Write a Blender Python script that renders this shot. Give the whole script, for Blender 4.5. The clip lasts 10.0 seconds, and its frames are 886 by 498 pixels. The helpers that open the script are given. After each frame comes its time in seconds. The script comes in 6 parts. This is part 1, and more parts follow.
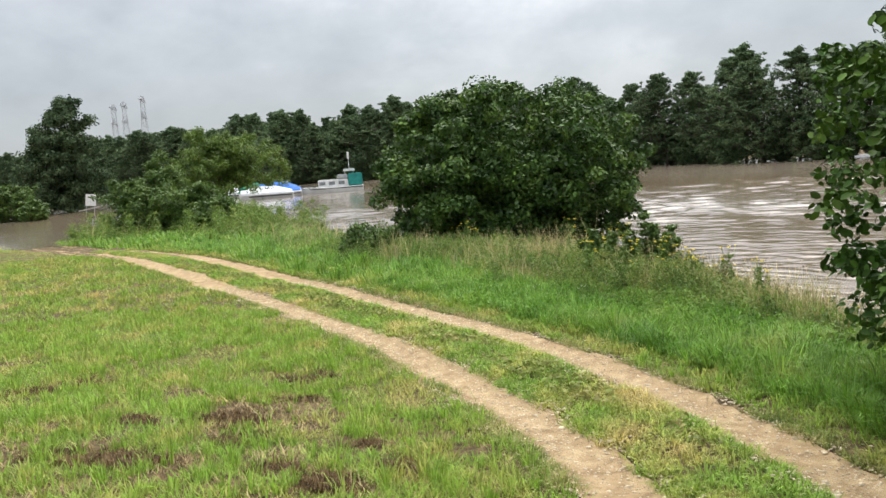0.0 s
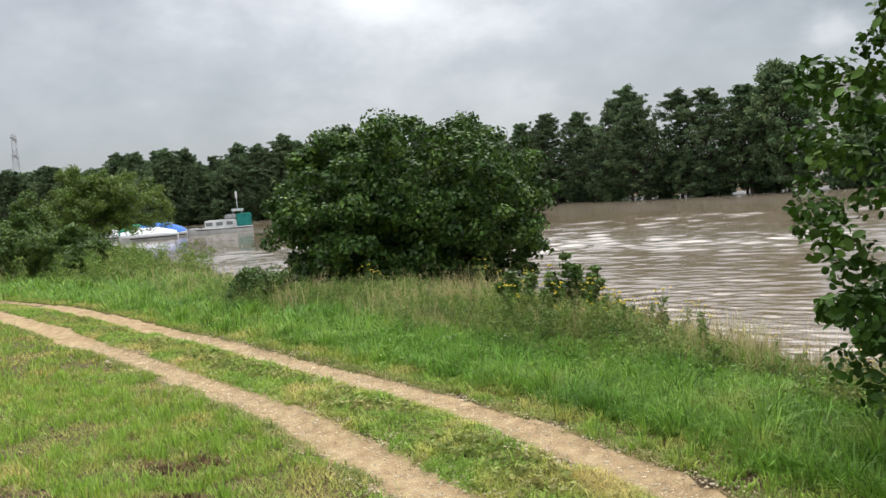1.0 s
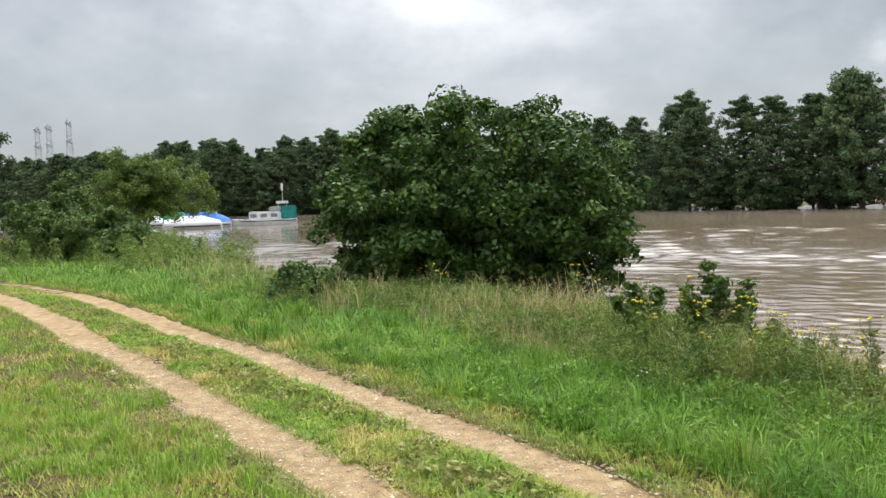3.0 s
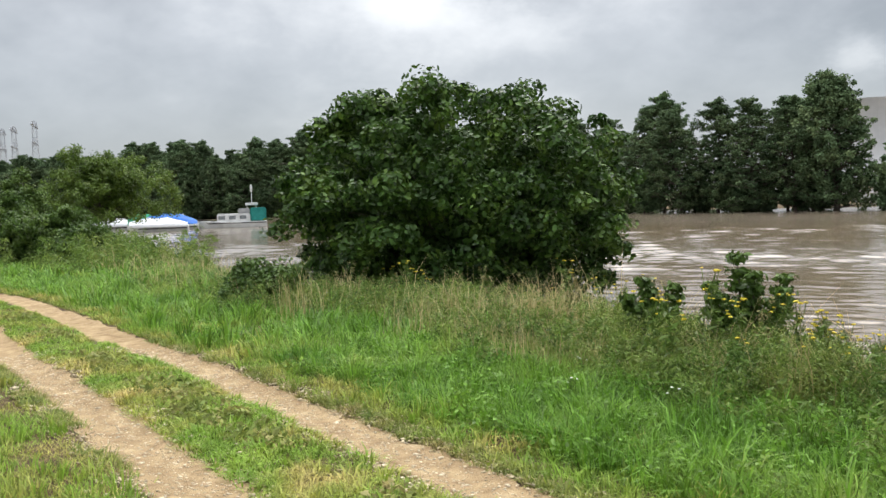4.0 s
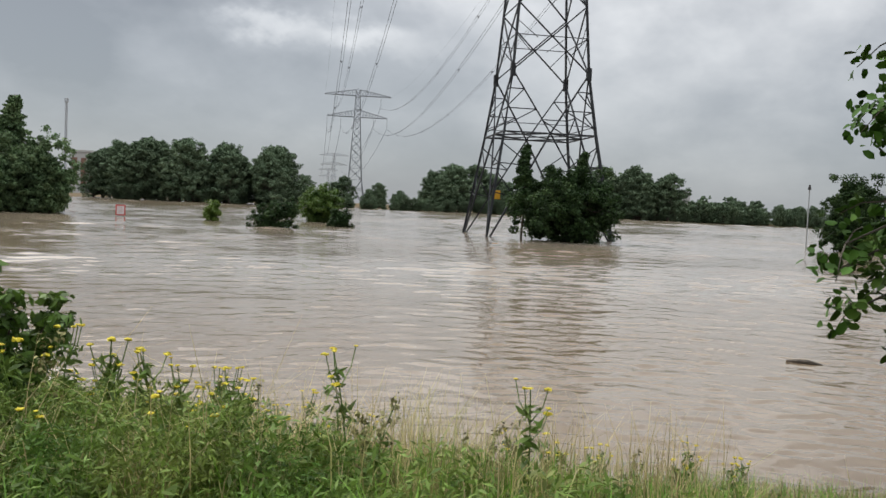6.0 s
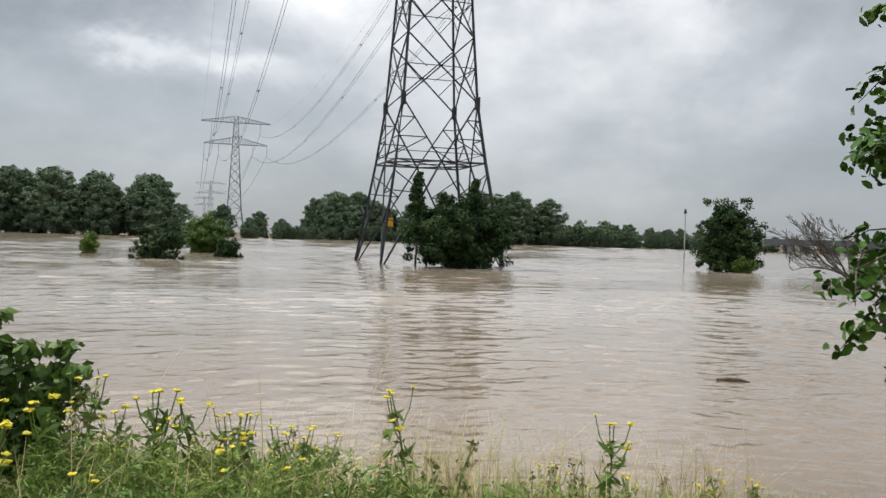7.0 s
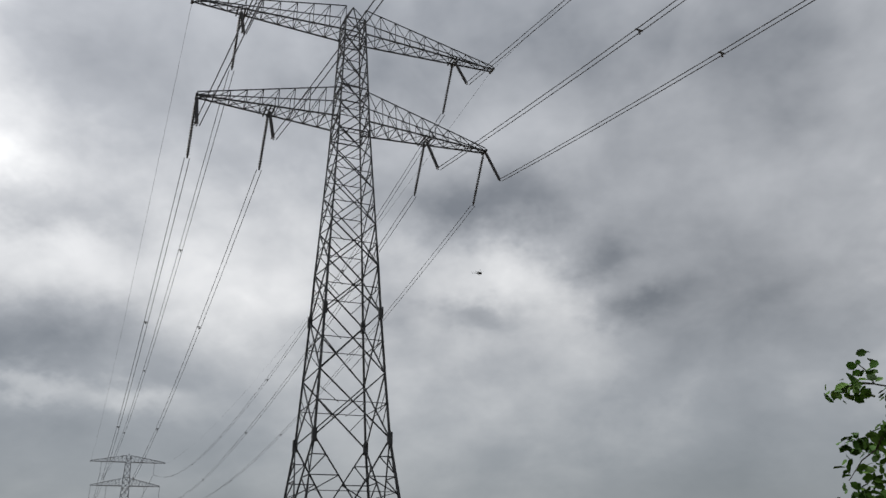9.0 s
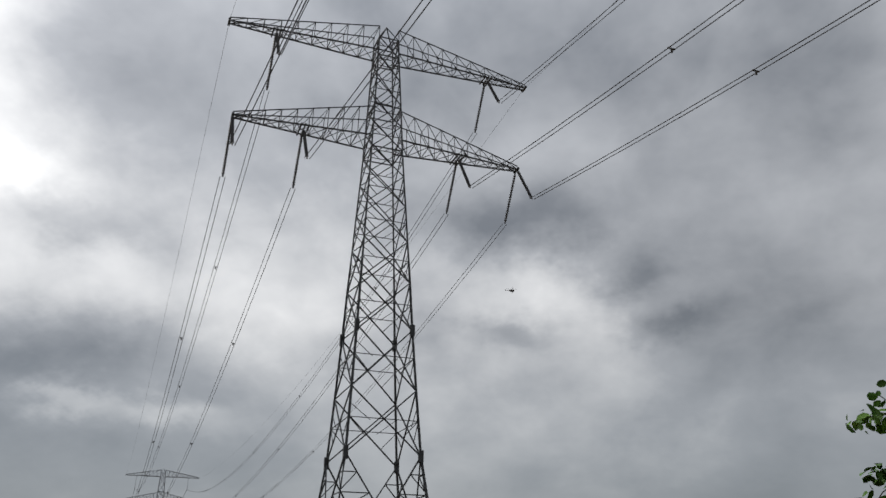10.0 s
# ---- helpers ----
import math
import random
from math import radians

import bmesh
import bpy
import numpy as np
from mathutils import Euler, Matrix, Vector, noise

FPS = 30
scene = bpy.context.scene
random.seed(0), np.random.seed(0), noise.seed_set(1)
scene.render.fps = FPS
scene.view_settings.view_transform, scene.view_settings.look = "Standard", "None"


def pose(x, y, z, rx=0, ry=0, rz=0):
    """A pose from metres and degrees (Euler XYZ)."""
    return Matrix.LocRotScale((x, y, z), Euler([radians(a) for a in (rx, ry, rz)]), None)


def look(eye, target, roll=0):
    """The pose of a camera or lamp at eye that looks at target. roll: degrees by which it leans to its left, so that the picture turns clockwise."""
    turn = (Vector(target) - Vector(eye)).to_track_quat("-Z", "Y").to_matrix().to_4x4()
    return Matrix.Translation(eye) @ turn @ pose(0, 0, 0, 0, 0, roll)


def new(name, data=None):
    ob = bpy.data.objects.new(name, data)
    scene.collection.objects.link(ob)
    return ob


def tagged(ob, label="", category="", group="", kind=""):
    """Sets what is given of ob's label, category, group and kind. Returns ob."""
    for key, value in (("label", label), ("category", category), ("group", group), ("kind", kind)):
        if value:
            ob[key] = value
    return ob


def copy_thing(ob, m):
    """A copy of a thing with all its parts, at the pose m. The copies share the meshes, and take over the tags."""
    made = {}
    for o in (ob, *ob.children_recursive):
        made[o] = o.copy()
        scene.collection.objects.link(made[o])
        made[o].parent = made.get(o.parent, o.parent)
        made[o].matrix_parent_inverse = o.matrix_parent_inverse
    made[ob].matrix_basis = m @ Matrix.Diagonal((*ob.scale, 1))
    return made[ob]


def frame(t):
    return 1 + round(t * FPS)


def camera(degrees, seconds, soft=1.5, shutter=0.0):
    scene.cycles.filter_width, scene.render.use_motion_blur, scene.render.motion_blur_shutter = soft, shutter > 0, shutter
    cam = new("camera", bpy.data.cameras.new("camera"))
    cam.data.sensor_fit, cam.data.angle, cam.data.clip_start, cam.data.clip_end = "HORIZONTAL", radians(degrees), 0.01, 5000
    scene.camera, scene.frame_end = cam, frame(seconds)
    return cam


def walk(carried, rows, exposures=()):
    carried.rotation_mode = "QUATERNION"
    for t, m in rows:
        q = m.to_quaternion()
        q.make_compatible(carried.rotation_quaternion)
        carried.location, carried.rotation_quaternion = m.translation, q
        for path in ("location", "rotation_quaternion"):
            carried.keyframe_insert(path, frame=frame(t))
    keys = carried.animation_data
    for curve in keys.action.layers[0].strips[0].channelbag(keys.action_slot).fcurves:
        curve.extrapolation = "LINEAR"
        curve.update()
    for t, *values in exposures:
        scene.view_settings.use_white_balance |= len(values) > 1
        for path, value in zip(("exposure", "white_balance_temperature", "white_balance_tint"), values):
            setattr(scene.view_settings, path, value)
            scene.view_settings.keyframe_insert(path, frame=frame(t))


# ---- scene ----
cam = camera(56.6, 10.0)
PATH = [
    (0, (0.021, 0.024, 2.111), (-0.001, 2.013, 1.898), -4.2),
    (0.5, (-0.093, 0.655, 2.121), (0.238, 2.621, 1.957), -5.1),
    (1, (-0.142, 1.407, 2.089), (0.103, 3.387, 1.95), -4.5),
    (1.5, (-0.297, 2.063, 2.061), (-0.198, 4.06, 2.012), -0.1),
    (2, (-0.386, 2.9, 1.998), (-0.242, 4.894, 1.971), -0.5),
    (2.5, (-0.479, 3.572, 1.949), (-0.281, 5.56, 1.868), -2.7),
    (3, (-0.514, 4.209, 1.883), (-0.367, 6.2, 1.755), -2.0),
    (4.5, (-0.327, 6.597, 1.575), (0.042, 8.56, 1.467), -1.6),
    (4.7, (-0.265, 6.89, 1.574), (0.500, 8.738, 1.490), -1.1),
    (5, (-0.149, 7.32, 1.573), (1.089, 8.885, 1.441), -0.2),
    (5.5, (0.014, 8.062, 1.521), (1.666, 9.18, 1.373), 1.8),
    (6, (-0.006, 8.756, 1.475), (1.803, 9.604, 1.372), 2.5),
    (7.5, (-0.392, 9.996, 1.506), (1.55, 10.472, 1.572), 1.2),
    (8, (-0.467, 10.263, 1.658), (1.468, 10.658, 1.969), 0.2),
    (8.5, (-0.423, 10.307, 1.799), (1.463, 10.64, 2.377), -0.5),
    (9, (-0.399, 10.278, 1.88), (1.426, 10.614, 2.625), -1.1),
    (9.5, (-0.426, 10.234, 1.905), (1.366, 10.604, 2.711), -0.6),
    (10, (-0.529, 10.163, 1.91), (1.264, 10.573, 2.694), -0.0),
]
EXPOSURES = [(0.0, 0.6), (0.5, 0.4), (1.0, 0.42), (1.5, 0.22), (2.0, 0.0), (2.5, 0.38), (3.0, 0.5), (4.5, 0.45), (5.0, 0.38), (5.5, 0.15), (6.2, 0.18), (7.5, 0.40), (8.0, 0.10), (8.6, -0.25), (10.0, -0.4)]
walk(cam, [(t, look(eye, target, roll)) for t, eye, target, roll in PATH], EXPOSURES)

WATER = -0.72


# ---- world, sun ----
CLOUDS = [
    (49.0, 19.2, 7.0, 3.1, 0.10), (47.5, 25.0, 4.0, 1.5, 0.10), (64.0, 21.0, 8.0, 7.0, 0.085), (50.6, 23.8, 4.3, 1.4, -0.08),
    (52.5, 11.2, 2.0, 0.9, 0.12), (57.6, 11.2, 2.2, 0.9, 0.10), (54.7, 14.2, 7.1, 2.0, -0.05),
    (83.0, 25.0, 6.7, 2.0, -0.13), (90.7, 21.0, 2.8, 1.4, -0.10), (94.2, 17.3, 2.8, 1.0, -0.08),
    (81.9, 17.4, 2.4, 1.0, -0.08), (84.9, 20.2, 4.7, 2.8, 0.07), (85.0, 8.5, 22.0, 5.0, 0.02), (102.0, 12.0, 9.0, 8.0, -0.05),
    # at 12, 24 and 38 degrees: unseen bright patches added to brighten the water
    (108.2, 33.6, 9.8, 5.1, -0.06), (82.0, 36.0, 10.0, 4.5, -0.07), (106.0, 19.0, 12.0, 13.0, -0.04), (78.0, 42.0, 16.0, 5.0, -0.08), (38.0, 29.0, 14.0, 8.0, 0.07), (12.0, 25.0, 16.0, 6.0, 0.07), (24.0, 33.0, 17.0, 12.0, 0.30), (-14.0, 12.0, 14.0, 7.0, -0.04), (5.6, 13.1, 5.2, 2.0, 0.08), (11.8, 14.1, 4.3, 1.2, -0.10),
    (-17.0, 12.0, 8.0, 6.0, -0.05), (39.0, 11.0, 13.0, 5.5, -0.125), (80.0, 32.0, 30.0, 5.0, -0.05), (74.0, 18.0, 10.0, 4.0, 0.045), (88.0, 18.0, 9.0, 3.5, 0.03),
    (33.4, 8.0, 1.7, 1.4, 0.13), (51.0, 35.0, 8.0, 8.0, -0.09), (24.3, 12.3, 5.9, 2.4, -0.05),
]


def build_world():
    world = bpy.data.worlds.new("overcast_sky")
    scene.world = world
    world.use_nodes = True
    nt = world.node_tree
    N, L = nt.nodes, nt.links
    N.clear()
    out = N.new("ShaderNodeOutputWorld")
    bg = N.new("ShaderNodeBackground")
    co = N.new("ShaderNodeTexCoord")
    sep = N.new("ShaderNodeSeparateXYZ")
    L.new(co.outputs["Generated"], sep.inputs[0])

    def math_node(op, a, b=0.0):
        n = N.new("ShaderNodeMath")
        n.operation = op
        for i, v in enumerate((a, b)):
            if isinstance(v, (int, float)):
                n.inputs[i].default_value = v
            else:
                L.new(v, n.inputs[i])
        return n.outputs[0]

    up = math_node("MAXIMUM", sep.outputs[2], 0.0)
    low = math_node("ADD", up, 0.5)
    comb = N.new("ShaderNodeCombineXYZ")
    L.new(math_node("DIVIDE", sep.outputs[0], low), comb.inputs[0])
    L.new(math_node("DIVIDE", sep.outputs[1], low), comb.inputs[1])
    comb.inputs[2].default_value = 3.7

    def noise_node(scale, detail, rough, dist, offset):
        mp = N.new("ShaderNodeMapping")
        mp.inputs["Location"].default_value = offset
        L.new(comb.outputs[0], mp.inputs[0])
        n = N.new("ShaderNodeTexNoise")
        n.inputs["Scale"].default_value = scale
        n.inputs["Detail"].default_value = detail
        n.inputs["Roughness"].default_value = rough
        n.inputs["Distortion"].default_value = dist
        L.new(mp.outputs[0], n.inputs["Vector"])
        return n.outputs["Fac"]

    big = noise_node(1.3, 2.0, 0.5, 0.2, (0.4, 2.3, 0.0))
    fine = noise_node(3.0, 5.0, 0.52, 0.12, (3.1, 0.7, 0.0))
    wisp = noise_node(9.0, 4.0, 0.55, 0.2, (1.7, 4.2, 0.0))
    mix = math_node("ADD", math_node("ADD", math_node("MULTIPLY", big, 0.36), math_node("MULTIPLY", fine, 0.46)), math_node("MULTIPLY", wisp, 0.18))
    mix = math_node("ADD", math_node("MULTIPLY", mix, 0.60), 0.205)
    # cloud banks, and unseen patches that brighten the water, by azimuth and elevation in degrees, frayed by noise
    flat = math_node("MULTIPLY", math_node("ARCTAN2", sep.outputs[0], sep.outputs[1]), 57.3)
    tall = math_node("MULTIPLY", math_node("ARCSINE", sep.outputs[2]), 57.3)
    fray = noise_node(5.0, 5.0, 0.6, 0.0, (6.3, 1.1, 0.0))
    fray2 = noise_node(5.0, 5.0, 0.6, 0.0, (2.3, 8.1, 0.0))
    flat = math_node("ADD", flat, math_node("MULTIPLY", math_node("SUBTRACT", fray, 0.5), 10.0))
    tall = math_node("ADD", tall, math_node("MULTIPLY", math_node("SUBTRACT", fray2, 0.5), 7.0))
    for az, elev, wide, high, amount in CLOUDS:
        a = math_node("DIVIDE", math_node("SUBTRACT", flat, az), wide * 1.2)
        e = math_node("DIVIDE", math_node("SUBTRACT", tall, elev), high * 1.2)
        d = math_node("ADD", math_node("MULTIPLY", a, a), math_node("MULTIPLY", e, e))
        mix = math_node("ADD", mix, math_node("MULTIPLY", math_node("EXPONENT", math_node("MULTIPLY", d, -1.0)), amount))
    ramp = N.new("ShaderNodeValToRGB")
    L.new(mix, ramp.inputs[0])
    el = ramp.color_ramp.elements
    el[0].position, el[0].color = 0.385, (0.205, 0.212, 0.22, 1)
    el[1].position, el[1].color = 0.62, (0.98, 0.975, 0.965, 1)
    el.new(0.80).color = (2.1, 2.06, 2.0, 1)
    mid = el.new(0.5)
    mid.color = (0.48, 0.488, 0.50, 1)
    # hazier and plainer towards the horizon
    haze = N.new("ShaderNodeMapRange")
    haze.inputs["From Min"].default_value = 0.0
    haze.inputs["From Max"].default_value = 0.30
    haze.inputs["To Min"].default_value = 0.85
    haze.inputs["To Max"].default_value = 0.0
    L.new(up, haze.inputs[0])
    m1 = N.new("ShaderNodeMixRGB")
    L.new(haze.outputs[0], m1.inputs[0])
    L.new(ramp.outputs[0], m1.inputs[1])
    m1.inputs[2].default_value = (0.445, 0.485, 0.532, 1)
    sky = N.new("ShaderNodeTexSky")
    sky.sky_type = "NISHITA"
    sky.sun_disc = False
    sky.sun_elevation = SUN_ELEVATION
    sky.sun_rotation = SUN_AZIMUTH
    m2 = N.new("ShaderNodeMixRGB")
    m2.blend_type = "ADD"
    m2.inputs[0].default_value = 0.017
    L.new(m1.outputs[0], m2.inputs[1])
    L.new(sky.outputs[0], m2.inputs[2])
    grow = N.new("ShaderNodeVectorMath")
    grow.operation = "SCALE"
    L.new(m2.outputs[0], grow.inputs[0])
    # sky brightens upwards; the unseen zenith is boosted about thirteenfold to light the ground
    L.new(math_node("ADD", math_node("ADD", math_node("MULTIPLY", math_node("POWER", up, 8.0), 6.5), math_node("MULTIPLY", up, 1.35)), 0.66), grow.inputs["Scale"])
    L.new(grow.outputs[0], bg.inputs[0])
    bg.inputs[1].default_value = SKY_STRENGTH
    L.new(bg.outputs[0], out.inputs[0])


SUN_ELEVATION, SUN_AZIMUTH, SKY_STRENGTH = radians(52), radians(12), 0.9
build_world()
sun_data = bpy.data.lights.new("sun", "SUN")
sun_data.energy, sun_data.angle, sun_data.color = 1.1, radians(30), (1.0, 0.96, 0.90)
sun = new("sun", sun_data)
sun.matrix_world = look((0, 0, 60), (-30 * math.sin(SUN_AZIMUTH), -30 * math.cos(SUN_AZIMUTH), 60 - 30 * math.tan(SUN_ELEVATION)))


# ---- materials ----
def material(name, colours, scale=4.0, rough=0.8, metal=0.0, bump=0.0, bump_scale=40.0, island=0.0, obj=0.0, through_light=0.0, spec=0.3, where="Object"):
    """Noise-mixed colours with a second finer grain; island and obj: spread of brightness per piece and per object."""
    m = bpy.data.materials.new(name)
    m.use_nodes = True
    nt = m.node_tree
    N, L = nt.nodes, nt.links
    b = N["Principled BSDF"]
    b.inputs["Roughness"].default_value = rough
    b.inputs["Metallic"].default_value = metal
    b.inputs["Specular IOR Level"].default_value = spec
    co = N.new("ShaderNodeTexCoord")
    n1 = N.new("ShaderNodeTexNoise")
    n1.inputs["Scale"].default_value = scale
    n1.inputs["Detail"].default_value = 5.0
    n1.inputs["Roughness"].default_value = 0.6
    L.new(co.outputs[where], n1.inputs["Vector"])
    ramp = N.new("ShaderNodeValToRGB")
    el = ramp.color_ramp.elements
    k = len(colours)
    el[0].position, el[0].color = 0.33, (*colours[0], 1)
    el[1].position, el[1].color = 0.67, (*colours[-1], 1)
    for i in range(1, k - 1):
        e = el.new(0.33 + 0.34 * i / (k - 1))
        e.color = (*colours[i], 1)
    L.new(n1.outputs["Fac"], ramp.inputs[0])
    col = ramp.outputs[0]

    def spread(source, amount, col):
        r = N.new("ShaderNodeMapRange")
        r.inputs["To Min"].default_value = 1 - amount
        r.inputs["To Max"].default_value = 1 + amount
        L.new(source, r.inputs[0])
        mx = N.new("ShaderNodeVectorMath")
        mx.operation = "SCALE"
        L.new(col, mx.inputs[0])
        L.new(r.outputs[0], mx.inputs["Scale"])
        return mx.outputs[0]

    if island:
        g = N.new("ShaderNodeNewGeometry")
        col = spread(g.outputs["Random Per Island"], island, col)
    if obj:
        o = N.new("ShaderNodeObjectInfo")
        col = spread(o.outputs["Random"], obj, col)
    L.new(col, b.inputs["Base Color"])
    if bump:
        n2 = N.new("ShaderNodeTexNoise")
        n2.inputs["Scale"].default_value = bump_scale
        n2.inputs["Detail"].default_value = 4.0
        L.new(co.outputs[where], n2.inputs["Vector"])
        bp = N.new("ShaderNodeBump")
        bp.inputs["Strength"].default_value = bump
        bp.inputs["Distance"].default_value = 0.02
        L.new(n2.outputs["Fac"], bp.inputs["Height"])
        L.new(bp.outputs[0], b.inputs["Normal"])
    if through_light:
        out = [n for n in N if n.type == "OUTPUT_MATERIAL"][0]
        tr = N.new("ShaderNodeBsdfTranslucent")
        L.new(col, tr.inputs["Color"])
        mixer = N.new("ShaderNodeMixShader")
        mixer.inputs[0].default_value = through_light
        L.new(b.outputs[0], mixer.inputs[1])
        L.new(tr.outputs[0], mixer.inputs[2])
        L.new(mixer.outputs[0], out.inputs["Surface"])
    return m


def water_material():
    """Silty water: a dull brown body under a clear wavy surface, ruffled in drifting patches."""
    m = bpy.data.materials.new("muddy_water")
    m.use_nodes = True
    N, L = m.node_tree.nodes, m.node_tree.links
    b = N["Principled BSDF"]
    b.inputs["Roughness"].default_value = 0.08
    b.inputs["IOR"].default_value = 1.7
    co = N.new("ShaderNodeTexCoord")

    def waves(scale, stretch, angle, detail, twist=0.6):
        mp = N.new("ShaderNodeMapping")
        mp.vector_type = "TEXTURE"
        mp.inputs["Rotation"].default_value = (0, 0, angle)
        mp.inputs["Scale"].default_value = (1.0, stretch, 1.0)
        L.new(co.outputs["Object"], mp.inputs[0])
        n = N.new("ShaderNodeTexNoise")
        n.inputs["Scale"].default_value = scale
        n.inputs["Detail"].default_value = detail
        n.inputs["Distortion"].default_value = twist
        L.new(mp.outputs[0], n.inputs["Vector"])
        return n.outputs["Fac"]

    def calc(op, a, c):
        n = N.new("ShaderNodeMath")
        n.operation = op
        for i, v in enumerate((a, c)):
            if isinstance(v, (int, float)):
                n.inputs[i].default_value = v
            else:
                L.new(v, n.inputs[i])
        return n.outputs[0]

    chop = waves(2.6, 1.7, 0.75, 2.5)
    swell = waves(0.75, 2.0, 0.55, 2.0)
    ruffle = N.new("ShaderNodeMapRange")
    ruffle.inputs["From Min"].default_value = 0.36
    ruffle.inputs["From Max"].default_value = 0.62
    ruffle.inputs["To Min"].default_value = 0.35
    ruffle.inputs["To Max"].default_value = 1.25
    L.new(waves(0.11, 2.6, 0.6, 4.0, 1.2), ruffle.inputs[0])
    height = calc("MULTIPLY", calc("ADD", chop, calc("MULTIPLY", swell, 2.2)), ruffle.outputs[0])
    bp = N.new("ShaderNodeBump")
    bp.inputs["Strength"].default_value = 1.0
    bp.inputs["Distance"].default_value = WAVE_HEIGHT
    L.new(height, bp.inputs["Height"])
    L.new(bp.outputs[0], b.inputs["Normal"])
    # silt streaks
    ramp = N.new("ShaderNodeValToRGB")
    ramp.color_ramp.elements[0].position, ramp.color_ramp.elements[0].color = 0.35, (0.185, 0.133, 0.080, 1)
    ramp.color_ramp.elements[1].position, ramp.color_ramp.elements[1].color = 0.65, (0.265, 0.222, 0.172, 1)
    L.new(waves(0.05, 3.0, 0.6, 5.0), ramp.inputs[0])
    L.new(ramp.outputs[0], b.inputs["Base Color"])
    return m


WAVE_HEIGHT, WAVE_SLOPE = 0.024, 0.17

